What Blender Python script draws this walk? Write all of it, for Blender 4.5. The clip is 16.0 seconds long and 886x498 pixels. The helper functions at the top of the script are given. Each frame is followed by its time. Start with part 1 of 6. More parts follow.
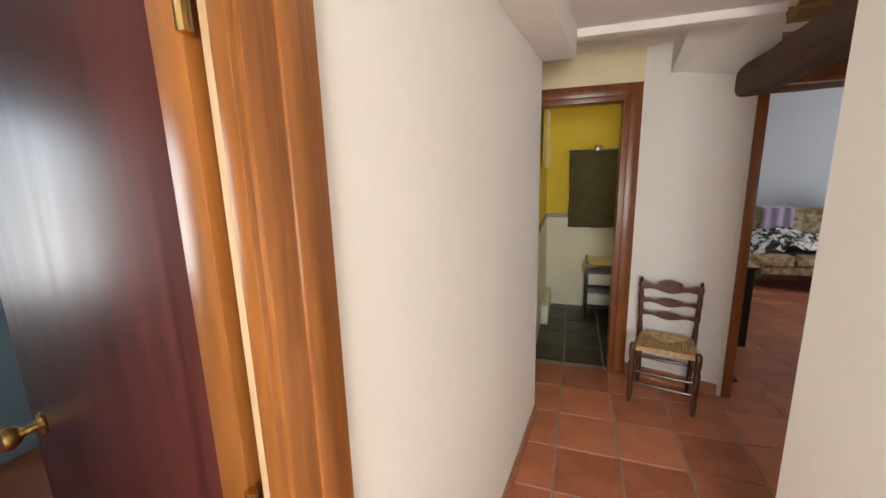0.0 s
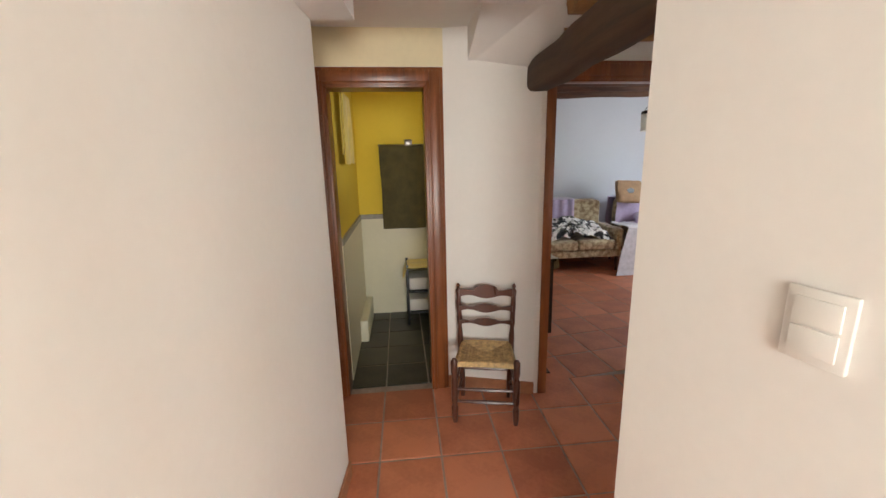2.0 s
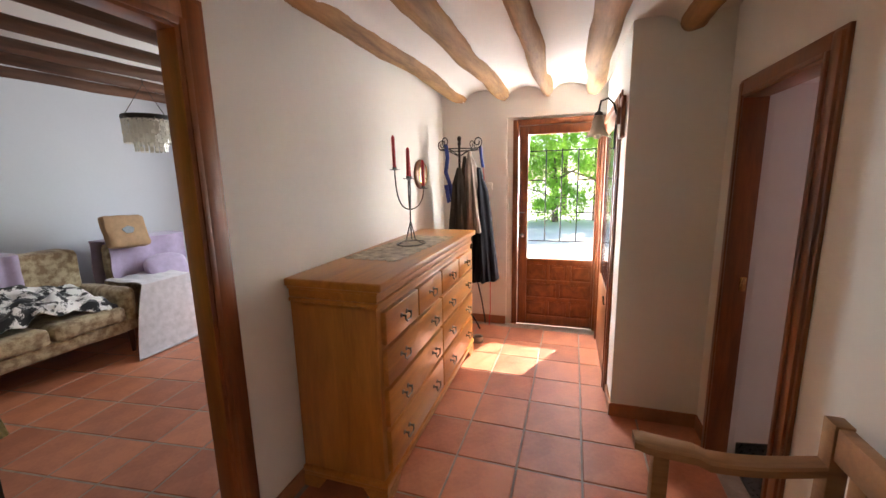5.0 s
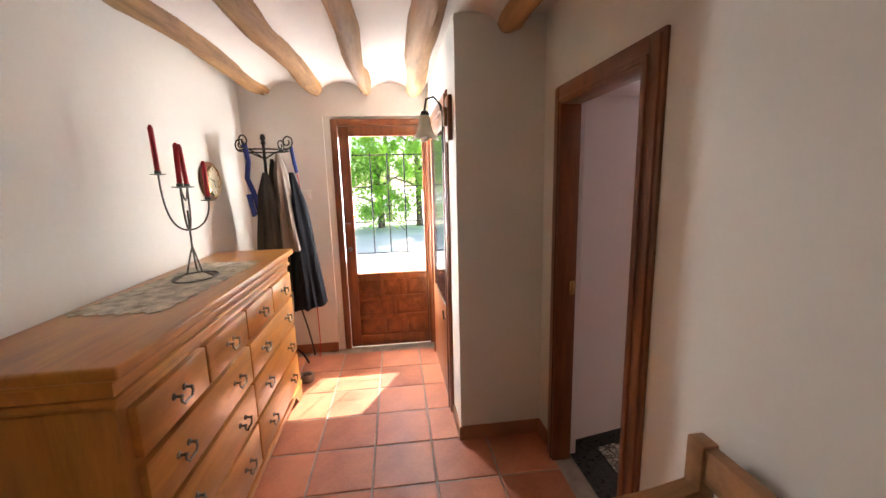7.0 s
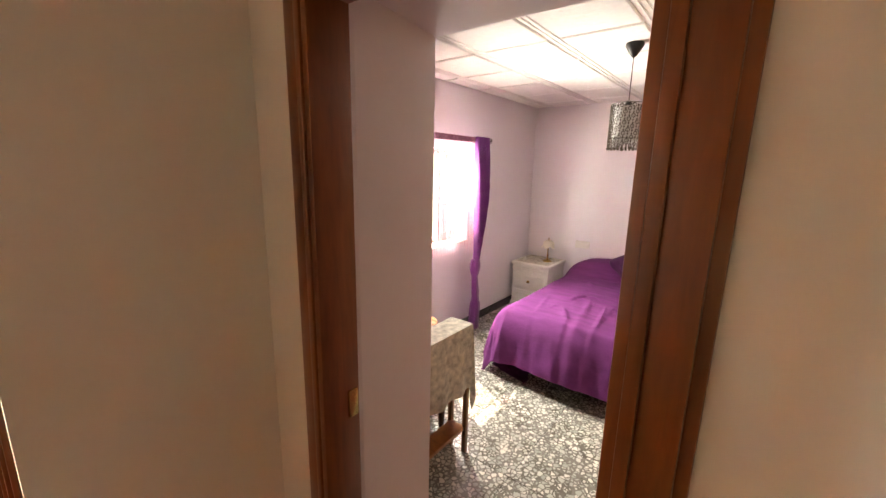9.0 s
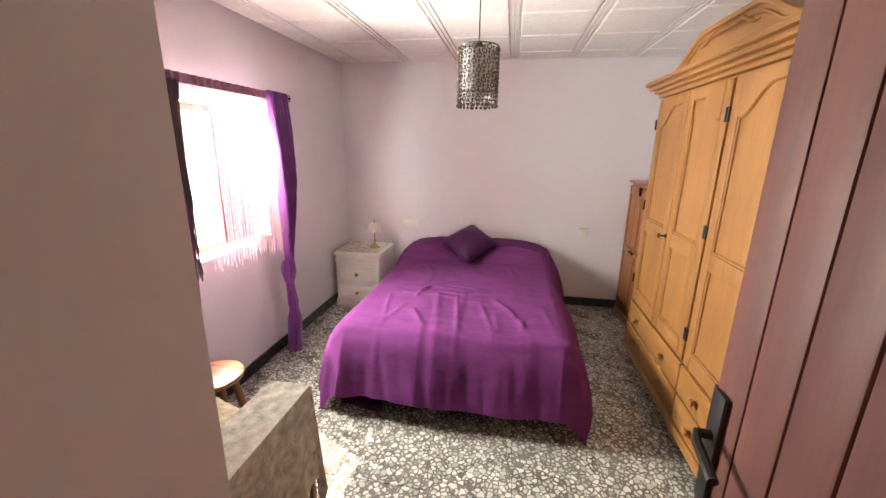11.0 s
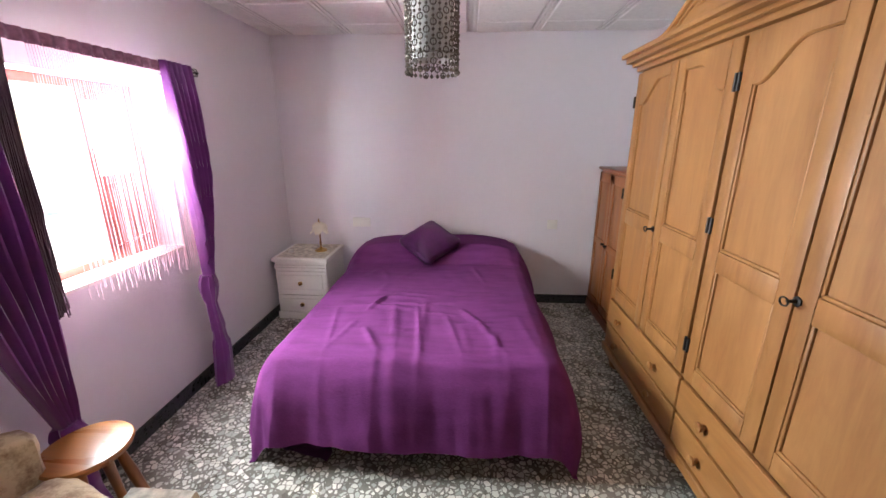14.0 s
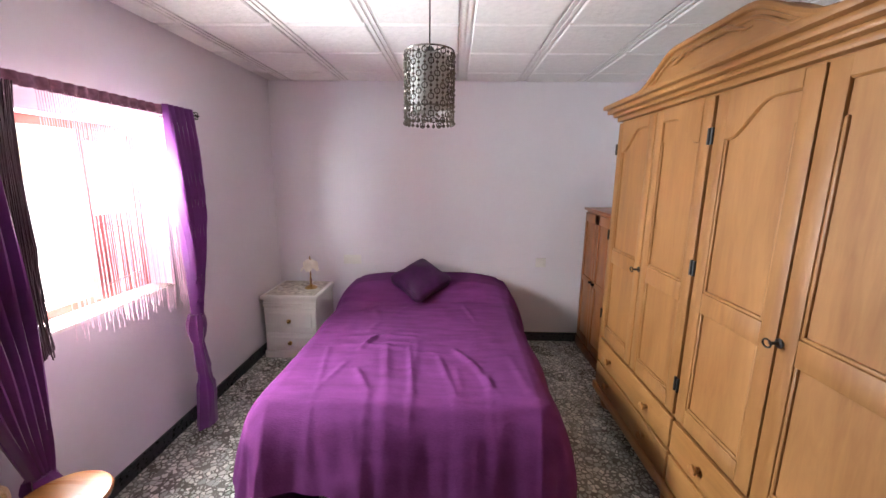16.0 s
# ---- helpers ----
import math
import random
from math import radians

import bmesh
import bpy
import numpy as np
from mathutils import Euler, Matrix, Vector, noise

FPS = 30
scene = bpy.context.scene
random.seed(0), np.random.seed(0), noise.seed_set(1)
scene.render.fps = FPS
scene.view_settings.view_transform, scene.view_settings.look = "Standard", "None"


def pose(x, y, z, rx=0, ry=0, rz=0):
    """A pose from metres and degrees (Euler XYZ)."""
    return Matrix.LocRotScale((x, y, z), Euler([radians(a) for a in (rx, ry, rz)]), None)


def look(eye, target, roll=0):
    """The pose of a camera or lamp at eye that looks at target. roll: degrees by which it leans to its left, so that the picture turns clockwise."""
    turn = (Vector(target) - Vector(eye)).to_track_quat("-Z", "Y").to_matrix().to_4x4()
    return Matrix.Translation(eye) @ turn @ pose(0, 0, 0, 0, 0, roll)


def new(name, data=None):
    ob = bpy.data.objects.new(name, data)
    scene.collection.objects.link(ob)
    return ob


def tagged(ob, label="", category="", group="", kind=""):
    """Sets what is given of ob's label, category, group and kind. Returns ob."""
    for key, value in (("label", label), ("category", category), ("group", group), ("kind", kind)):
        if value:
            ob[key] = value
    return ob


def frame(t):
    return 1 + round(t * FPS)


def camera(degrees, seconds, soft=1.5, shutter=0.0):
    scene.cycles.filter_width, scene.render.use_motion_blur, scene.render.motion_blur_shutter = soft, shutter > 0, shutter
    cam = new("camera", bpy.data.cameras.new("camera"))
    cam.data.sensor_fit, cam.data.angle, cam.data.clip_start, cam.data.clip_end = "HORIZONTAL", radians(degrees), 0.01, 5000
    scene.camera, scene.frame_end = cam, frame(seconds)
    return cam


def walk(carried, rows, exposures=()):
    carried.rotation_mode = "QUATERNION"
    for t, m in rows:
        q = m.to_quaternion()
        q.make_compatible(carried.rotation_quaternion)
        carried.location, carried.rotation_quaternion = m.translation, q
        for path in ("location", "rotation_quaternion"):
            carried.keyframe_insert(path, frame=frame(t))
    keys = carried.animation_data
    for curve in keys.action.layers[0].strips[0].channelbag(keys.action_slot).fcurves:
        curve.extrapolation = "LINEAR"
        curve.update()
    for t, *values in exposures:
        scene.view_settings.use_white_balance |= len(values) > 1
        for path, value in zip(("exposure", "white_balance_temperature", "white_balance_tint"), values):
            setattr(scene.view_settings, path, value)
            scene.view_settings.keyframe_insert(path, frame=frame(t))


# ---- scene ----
cam = camera(97.2, 16.0)
PATH = [
    (0, (-0.255, 0.262, 1.538), (-0.873, 2.123, 1.143), -1.5),
    (0.5, (-0.157, 0.268, 1.53), (-0.515, 2.193, 1.125), -1.2),
    (1, (-0.179, 0.382, 1.53), (-0.283, 2.334, 1.11), -1.1),
    (1.5, (-0.144, 0.577, 1.545), (-0.086, 2.528, 1.109), -1.1),
    (2, (-0.114, 0.815, 1.533), (0.092, 2.757, 1.099), -1.3),
    (2.5, (-0.047, 1.15, 1.536), (0.353, 3.067, 1.127), -1.7),
    (3, (0.052, 1.468, 1.499), (0.773, 3.297, 1.131), -1.4),
    (3.5, (0.28, 1.648, 1.516), (1.325, 3.317, 1.167), -0.6),
    (4, (0.386, 1.878, 1.492), (1.863, 3.184, 1.159), -0.9),
    (4.5, (0.449, 2.003, 1.506), (2.199, 2.908, 1.159), -1.2),
    (7, (0.91, 2.082, 1.507), (2.864, 1.834, 1.164), -1.5),
    (7.5, (1.198, 2.071, 1.513), (3.068, 1.455, 1.161), -1.6),
    (8, (1.499, 2.027, 1.5), (3.214, 1.053, 1.163), -0.8),
    (8.5, (1.829, 1.892, 1.54), (3.291, 0.586, 1.139), -0.0),
    (9, (2.017, 1.746, 1.527), (3.226, 0.207, 1.116), 1.2),
    (9.5, (2.232, 1.598, 1.500), (3.182, -0.113, 1.092), 1.0),
    (10, (2.348, 1.480, 1.504), (3.033, -0.349, 1.073), 1.1),
    (12.5, (2.518, 0.769, 1.44), (2.67, -1.121, 0.804), -0.2),
    (13, (2.524, 0.749, 1.44), (2.659, -1.137, 0.788), -0.2),
    (13.5, (2.515, 0.755, 1.441), (2.639, -1.143, 0.823), -0.1),
    (14, (2.504, 0.774, 1.443), (2.623, -1.143, 0.888), 0.0),
    (14.5, (2.527, 0.783, 1.468), (2.622, -1.151, 0.969), 0.3),
    (15, (2.537, 0.792, 1.477), (2.616, -1.157, 1.035), 0.5),
    (15.5, (2.528, 0.802, 1.475), (2.6, -1.157, 1.078), 0.6),
    (16, (2.532, 0.803, 1.475), (2.588, -1.159, 1.093), 0.7),
]
walk(cam, [(t, look(eye, aim, roll)) for t, eye, aim, roll in PATH],
     [(0, 1.35, 6300, 10), (1.5, 1.5, 6300, 10), (3.0, 1.75, 6500, 10), (4, 1.65, 6500, 10), (7, 1.7, 6500, 10), (8.3, 1.65, 6400, 10), (9, 2.0, 8000, 10),
      (10, 2.0, 8000, 10), (12.5, 1.6, 6400, 10), (16, 1.55, 6400, 10)])

# ---- world, sun, daylight ----
SUN_TRAVEL = Vector((-0.55, 0.27, -0.70)).normalized()
world = bpy.data.worlds.new("sky")
scene.world = world
world.use_nodes = True
sky = world.node_tree.nodes.new("ShaderNodeTexSky")
sky.sky_type, sky.sun_disc = "NISHITA", False
sky.sun_elevation = math.asin(-SUN_TRAVEL.z)
sky.sun_rotation = math.atan2(-SUN_TRAVEL.x, -SUN_TRAVEL.y)
world.node_tree.links.new(sky.outputs[0], world.node_tree.nodes["Background"].inputs[0])
world.node_tree.nodes["Background"].inputs[1].default_value = 0.14


def lamp(name, kind, m, energy, col=(1, 1, 1), size=(0.5, 0.5), angle=0.5):
    d = bpy.data.lights.new(name, kind)
    d.energy, d.color = energy, col
    if kind == "AREA":
        d.shape, d.size, d.size_y = "RECTANGLE", size[0], size[1]
    if kind == "SUN":
        d.angle = radians(angle)
    ob = new(name, d)
    ob.matrix_world = m
    return ob


lamp("sun", "SUN", look((0, 0, 20), Vector((0, 0, 20)) + SUN_TRAVEL), 5.0, (1.0, 0.93, 0.82))
# daylight in the openings
lamp("front_door_daylight", "AREA", look((4.585, 2.545, 1.33), (3.2, 1.75, 1.2)), 46, (0.96, 0.98, 1.0), (0.22, 1.15))
lamp("front_door_skylight", "AREA", look((4.585, 1.69, 1.33), (3.2, 2.2, 1.2)), 7, (0.96, 0.98, 1.0), (0.16, 1.15))
lamp("bedroom_window_daylight", "AREA", look((4.39, -0.80, 1.30), (3.2, -0.95, 0.70)), 64, (0.92, 0.96, 1.0), (0.72, 0.72))
# stands in for a sitting room window out of view; opening is added
lamp("sitting_unseen_window_fill", "AREA", look((4.48, 5.0, 1.5), (2.6, 5.4, 1.2)), 10.5, (0.90, 0.95, 1.0), (1.0, 1.0))
# fill light in an added opening at the unseen corridor end
lamp("corridor_unseen_window_fill", "AREA", look((0.1, -2.35, 1.5), (0.0, 0.5, 1.3)), 34, (1.0, 0.98, 0.93), (0.9, 1.0))
# warm fill in an opening added to the hidden bathroom wall
lamp("bathroom_unseen_window_fill", "AREA", look((0.72, 4.1, 1.75), (-0.4, 4.2, 1.3)), 0.9, (1.0, 0.93, 0.72), (0.5, 0.5))
lamp("north_room_daylight", "AREA", look((-3.1, 0.3, 1.5), (-1.2, 0.5, 1.2)), 3.5, (0.95, 0.98, 1.0), (0.8, 0.9))

# ---- small tools ----
def thing(name, loc, label, category, group=""):
    ob = new(name)
    ob.location = loc
    ob.empty_display_size = 0.05
    return tagged(ob, label, category, group)


def base_of(ob):
    return Vector(ob.location) if ob.parent is None else Vector((0, 0, 0))


def finish(bm, smooth):
    bmesh.ops.recalc_face_normals(bm, faces=bm.faces)
    if smooth:
        for f in bm.faces:
            f.smooth = True
        for e in bm.edges:
            if len(e.link_faces) == 2 and e.calc_face_angle(0) > 0.7:
                e.smooth = False


def part(name, bm, material, parent=None, label="", smooth=True, kind=""):
    """One bmesh, in world places, as one mesh object under a thing or a part."""
    finish(bm, smooth)
    me = bpy.data.meshes.new(name)
    bm.to_mesh(me)
    bm.free()
    me.materials.append(material)
    ob = new(name, me)
    if parent is not None:
        ob.parent = parent
        ob.matrix_parent_inverse = Matrix.Translation(-base_of(parent))
    return tagged(ob, label, kind=kind)


def solid(name, bm, material, label, category, smooth=True, kind="", group=""):
    return tagged(part(name, bm, material, None, "", smooth), label, category, group, kind)


def B():
    return bmesh.new()


def box(bm, a, b, bevel=0.0, m=None, seg=2):
    c = bmesh.ops.create_cube(bm, size=1.0)["verts"]
    for v in c:
        v.co = Vector([(a[i] + b[i]) / 2 + v.co[i] * (b[i] - a[i]) for i in range(3)])
    if bevel > 0:
        edges = list({e for v in c for e in v.link_edges})
        r = bmesh.ops.bevel(bm, geom=edges, offset=bevel, segments=seg, affect="EDGES", profile=0.5)
        c = list({v for f in r["faces"] for v in f.verts} | {v for v in c if v.is_valid})
    if m is not None:
        for v in c:
            v.co = m @ v.co
    return bm


def prism(bm, pts, z0, z1):
    lo = [bm.verts.new((x, y, z0)) for x, y in pts]
    hi = [bm.verts.new((x, y, z1)) for x, y in pts]
    n = len(pts)
    bm.faces.new(lo[::-1])
    bm.faces.new(hi)
    for i in range(n):
        bm.faces.new((lo[i], lo[(i + 1) % n], hi[(i + 1) % n], hi[i]))
    return bm


def rings(bm, loops, caps=True, closed=True):
    vs = [[bm.verts.new(p) for p in l] for l in loops]
    n = len(vs[0])
    for a, b in zip(vs, vs[1:]):
        for i in range(n if closed else n - 1):
            bm.faces.new((a[i], a[(i + 1) % n], b[(i + 1) % n], b[i]))
    if caps and closed:
        bm.faces.new(vs[0][::-1])
        bm.faces.new(vs[-1])
    return bm


def tube(bm, pts, r, n=8):
    """A round bar along points; r is one radius or one per point."""
    pts = [Vector(p) for p in pts]
    rr = r if isinstance(r, (list, tuple)) else [r] * len(pts)
    loops = []
    up = None
    for i, p in enumerate(pts):
        d = (pts[min(i + 1, len(pts) - 1)] - pts[max(i - 1, 0)]).normalized()
        if up is None:
            up = Vector((0, 0, 1)) if abs(d.z) < 0.9 else Vector((1, 0, 0))
        s = d.cross(up).normalized()
        up = s.cross(d).normalized()
        loops.append([p + (s * math.cos(2 * math.pi * k / n) + up * math.sin(2 * math.pi * k / n)) * rr[i] for k in range(n)])
    return rings(bm, loops)


def lathe(bm, x, y, prof, n=20, m=None):
    """Turned shape about a vertical line; prof: (radius, z)."""
    loops = [[Vector((x + r * math.cos(2 * math.pi * k / n), y + r * math.sin(2 * math.pi * k / n), z)) for k in range(n)] for r, z in prof]
    if m is not None:
        loops = [[m @ p for p in l] for l in loops]
    return rings(bm, loops)


def sheet(bm, f, nu, nv):
    vs = [[bm.verts.new(f(i / nu, j / nv)) for i in range(nu + 1)] for j in range(nv + 1)]
    for j in range(nv):
        for i in range(nu):
            bm.faces.new((vs[j][i], vs[j][i + 1], vs[j + 1][i + 1], vs[j + 1][i]))
    return bm


def thicken(bm, t):
    bmesh.ops.recalc_face_normals(bm, faces=bm.faces)
    bmesh.ops.solidify(bm, geom=bm.faces[:], thickness=t)
    return bm


def wall_boxes(bm, axis, p0, p1, a0, a1, z0, z1, holes):
    """A straight wall of thickness p0..p1 from a0 to a1, with holes (a, b, low, high)."""
    def put(u0, u1, w0, w1):
        if u1 - u0 > 1e-4 and w1 - w0 > 1e-4:
            if axis == "x":
                box(bm, (u0, p0, w0), (u1, p1, w1))
            else:
                box(bm, (p0, u0, w0), (p1, u1, w1))
    at = a0
    for a, b, lo, hi in sorted(holes):
        put(at, a, z0, z1)
        put(a, b, z0, lo)
        put(a, b, hi, z1)
        at = b
    put(at, a1, z0, z1)
    return bm


def nz(x, y, z=0.0, s=1.0):
    return noise.noise(Vector((x * s, y * s, z * s)))


# ---- materials ----
def mat(name, col, rough=0.6, var=0.12, scale=4.0, fine=60.0, bump=0.15, metal=0.0, stretch=(1, 1, 1), col2=None, sheen=0.0, spec=0.5, trans=0.0, rnd=0.0, dist=0.004, wear=0.0, coat=0.0):
    m = bpy.data.materials.new(name)
    m.use_nodes = True
    nt = m.node_tree
    N, L = nt.nodes, nt.links
    b = N["Principled BSDF"]
    tc = N.new("ShaderNodeTexCoord")
    mp = N.new("ShaderNodeMapping")
    mp.inputs["Scale"].default_value = stretch
    L.new(tc.outputs["Object"], mp.inputs["Vector"])
    n1, n2 = N.new("ShaderNodeTexNoise"), N.new("ShaderNodeTexNoise")
    n1.inputs["Scale"].default_value, n1.inputs["Detail"].default_value = scale, 6
    n2.inputs["Scale"].default_value, n2.inputs["Detail"].default_value = fine, 4
    for n in (n1, n2):
        L.new(mp.outputs["Vector"], n.inputs["Vector"])
    ramp = N.new("ShaderNodeValToRGB")
    c2 = col2 or [c * (1 - 2.2 * var) for c in col]
    ramp.color_ramp.elements[0].color = (*c2, 1)
    ramp.color_ramp.elements[1].color = (*[min(1, c * (1 + var)) for c in col], 1)
    ramp.color_ramp.elements[0].position, ramp.color_ramp.elements[1].position = 0.3, 0.68
    mix = N.new("ShaderNodeMath")
    mix.operation = "MULTIPLY_ADD"
    mix.inputs[1].default_value = 0.75
    sc = N.new("ShaderNodeMath")
    sc.operation = "MULTIPLY"
    sc.inputs[1].default_value = 0.25
    L.new(n2.outputs["Fac"], sc.inputs[0])
    L.new(n1.outputs["Fac"], mix.inputs[0])
    L.new(sc.outputs[0], mix.inputs[2])
    fac = mix.outputs[0]
    if rnd:
        oi = N.new("ShaderNodeObjectInfo")
        ra = N.new("ShaderNodeMath")
        ra.operation = "MULTIPLY_ADD"
        ra.inputs[1].default_value = rnd
        ra.inputs[2].default_value = -rnd / 2
        L.new(oi.outputs["Random"], ra.inputs[0])
        ad = N.new("ShaderNodeMath")
        L.new(fac, ad.inputs[0])
        L.new(ra.outputs[0], ad.inputs[1])
        fac = ad.outputs[0]
    L.new(fac, ramp.inputs["Fac"])
    L.new(ramp.outputs["Color"], b.inputs["Base Color"])
    b.inputs["Metallic"].default_value = metal
    b.inputs["Specular IOR Level"].default_value = spec
    b.inputs["Sheen Weight"].default_value = sheen
    b.inputs["Coat Weight"].default_value = coat
    b.inputs["Coat Roughness"].default_value = 0.28
    b.inputs["Transmission Weight"].default_value = trans
    rm = N.new("ShaderNodeMapRange")
    rm.inputs["To Min"].default_value, rm.inputs["To Max"].default_value = max(0.02, rough - 0.12), min(1, rough + 0.12)
    L.new(n1.outputs["Fac"], rm.inputs["Value"])
    L.new(rm.outputs["Result"], b.inputs["Roughness"])
    if bump:
        bp = N.new("ShaderNodeBump")
        bp.inputs["Strength"].default_value, bp.inputs["Distance"].default_value = bump, dist
        L.new(fac, bp.inputs["Height"])
        L.new(bp.outputs["Normal"], b.inputs["Normal"])
    return m


def wood(name, light, dark, axis="z", rough=0.4, grain=9.0, bump=0.12, coat=0.0):
    """Wood with long grain along one axis."""
    m = mat(name, light, rough, scale=1.6, fine=11, bump=bump, col2=dark, coat=coat, dist=0.002)
    N = m.node_tree.nodes
    st = {"x": (0.9, grain, grain), "y": (grain, 0.9, grain), "z": (grain, grain, 0.9)}[axis]
    for n in N:
        if n.type == "MAPPING":
            n.inputs["Scale"].default_value = st
        if n.type == "TEX_NOISE":
            n.inputs["Distortion"].default_value = 0.9
            n.inputs["Detail"].default_value = 8
    return m


def glass_mat(name, col=(1, 1, 1), rough=0.0):
    m = bpy.data.materials.new(name)
    m.use_nodes = True
    b = m.node_tree.nodes["Principled BSDF"]
    b.inputs["Base Color"].default_value = (*col, 1)
    b.inputs["Transmission Weight"].default_value = 1.0
    b.inputs["Roughness"].default_value = rough
    b.inputs["IOR"].default_value = 1.02 if rough == 0 else 1.3
    return m


def chips(name):
    """Terrazzo: pale chips in a dark grey-green ground."""
    m = mat(name, (0.5, 0.5, 0.5), 0.28, bump=0.0, rnd=0.0)
    nt = m.node_tree
    N, L = nt.nodes, nt.links
    b = N["Principled BSDF"]
    geo = N.new("ShaderNodeNewGeometry")
    nd = N.new("ShaderNodeTexNoise")
    nd.inputs["Scale"].default_value = 30
    L.new(geo.outputs["Position"], nd.inputs["Vector"])
    va = N.new("ShaderNodeVectorMath")
    va.operation = "MULTIPLY_ADD"
    va.inputs[1].default_value = (0.02, 0.02, 0.02)
    L.new(nd.outputs["Color"], va.inputs[0])
    L.new(geo.outputs["Position"], va.inputs[2])
    v1, v2 = N.new("ShaderNodeTexVoronoi"), N.new("ShaderNodeTexVoronoi")
    v1.feature, v2.feature = "DISTANCE_TO_EDGE", "F1"
    for v in (v1, v2):
        v.inputs["Scale"].default_value = 40
        L.new(va.outputs[0], v.inputs["Vector"])
    sep = N.new("ShaderNodeSeparateColor")
    L.new(v2.outputs["Color"], sep.inputs[0])
    th = N.new("ShaderNodeMapRange")
    th.inputs["From Min"].default_value, th.inputs["From Max"].default_value = 0.0, 1.0
    th.inputs["To Min"].default_value, th.inputs["To Max"].default_value = 0.04, 0.24
    L.new(sep.outputs[0], th.inputs["Value"])
    gt = N.new("ShaderNodeMath")
    gt.operation = "GREATER_THAN"
    L.new(v1.outputs["Distance"], gt.inputs[0])
    L.new(th.outputs[0], gt.inputs[1])
    cr = N.new("ShaderNodeValToRGB")
    cr.color_ramp.elements[0].color = (0.30, 0.32, 0.28, 1)
    cr.color_ramp.elements[1].color = (0.72, 0.70, 0.62, 1)
    L.new(sep.outputs[1], cr.inputs["Fac"])
    gr = N.new("ShaderNodeValToRGB")
    gr.color_ramp.elements[0].color = (0.095, 0.088, 0.074, 1)
    gr.color_ramp.elements[1].color = (0.20, 0.185, 0.155, 1)
    L.new(nd.outputs["Fac"], gr.inputs["Fac"])
    mx = N.new("ShaderNodeMix")
    mx.data_type = "RGBA"
    L.new(gt.outputs[0], mx.inputs["Factor"])
    L.new(gr.outputs["Color"], mx.inputs["A"])
    L.new(cr.outputs["Color"], mx.inputs["B"])
    L.new(mx.outputs["Result"], b.inputs["Base Color"])
    return m


def two_tone(name, a, b2, scale, sharp=0.03, rough=0.9, cut=0.5, sheen=0.3):
    """Printed cloth: blotches of one colour on another."""
    m = mat(name, a, rough, scale=scale, fine=120, bump=0.3, col2=b2, sheen=sheen)
    for n in m.node_tree.nodes:
        if n.type == "VALTORGB":
            n.color_ramp.elements[0].position, n.color_ramp.elements[1].position = cut - sharp, cut + sharp
        if n.type == "TEX_NOISE":
            n.inputs["Detail"].default_value = 2
    return m


PLASTER = mat("white_plaster", (0.80, 0.775, 0.72), 0.9, var=0.02, scale=1.3, fine=35, bump=0.22, dist=0.006)
LILAC = mat("pale_lilac_paint", (0.77, 0.735, 0.765), 0.88, var=0.02, scale=1.2, fine=35, bump=0.18, dist=0.005)
CEILW = mat("white_ceiling_plaster", (0.82, 0.79, 0.75), 0.92, var=0.02, scale=2, fine=25, bump=0.3, dist=0.008)
CTILE = mat("embossed_white_tile", (0.82, 0.80, 0.77), 0.8, var=0.03, scale=30, fine=110, bump=0.8, dist=0.006)
COOLW = mat("cool_white_plaster", (0.74, 0.77, 0.82), 0.9, var=0.02, scale=1.3, fine=35, bump=0.2)
YELLOW = mat("yellow_paint", (0.80, 0.60, 0.065), 0.85, var=0.03, scale=2, fine=30, bump=0.15)
WTILE = mat("cream_glazed_tile", (0.74, 0.70, 0.52), 0.35, var=0.03, scale=3, fine=30, bump=0.05)
BORDER = mat("grey_tile_border", (0.32, 0.30, 0.25), 0.4, var=0.15, scale=25, bump=0.1)
TERRA = mat("terracotta_tile", (0.50, 0.185, 0.095), 0.42, var=0.16, scale=5, fine=45, bump=0.14, rnd=0.35, col2=(0.36, 0.115, 0.058))
GROUT = mat("grey_grout", (0.36, 0.29, 0.24), 0.95, var=0.15, scale=12, bump=0.3)
SKIRT = mat("terracotta_skirting", (0.40, 0.17, 0.08), 0.5, var=0.15, scale=7, bump=0.12)
SLATE = mat("dark_green_slate", (0.048, 0.045, 0.028), 0.4, var=0.3, scale=7, fine=50, bump=0.2, rnd=0.3)
TERRAZZO = chips("terrazzo")
DSKIRT = mat("dark_stone_skirting", (0.035, 0.04, 0.042), 0.3, var=0.35, scale=45, bump=0.05)
DWOODZ = wood("dark_stained_wood_upright", (0.26, 0.082, 0.022), (0.115, 0.032, 0.009), "z", 0.35, coat=0.2)
DWOODX = wood("dark_stained_wood_across", (0.26, 0.082, 0.022), (0.115, 0.032, 0.009), "x", 0.35, coat=0.2)
AMBERZ = wood("amber_varnished_pine_upright", (0.36, 0.135, 0.028), (0.16, 0.05, 0.010), "z", 0.32, coat=0.3)
MAHOG = wood("dark_red_brown_veneer", (0.10, 0.024, 0.018), (0.048, 0.012, 0.009), "z", 0.40, 14, 0.05, coat=0.08)
PLANKZ = wood("weathered_red_brown_boards", (0.16, 0.052, 0.038), (0.075, 0.024, 0.018), "z", 0.55)
PINE = wood("honey_pine_along", (0.56, 0.235, 0.045), (0.36, 0.130, 0.022), "x", 0.33, 7, coat=0.3)
PINEZ = wood("honey_pine_upright", (0.54, 0.225, 0.043), (0.35, 0.125, 0.022), "z", 0.33, 7, coat=0.3)
REDPINE = wood("reddish_pine_upright", (0.30, 0.105, 0.026), (0.17, 0.055, 0.013), "z", 0.38, 7, coat=0.2)
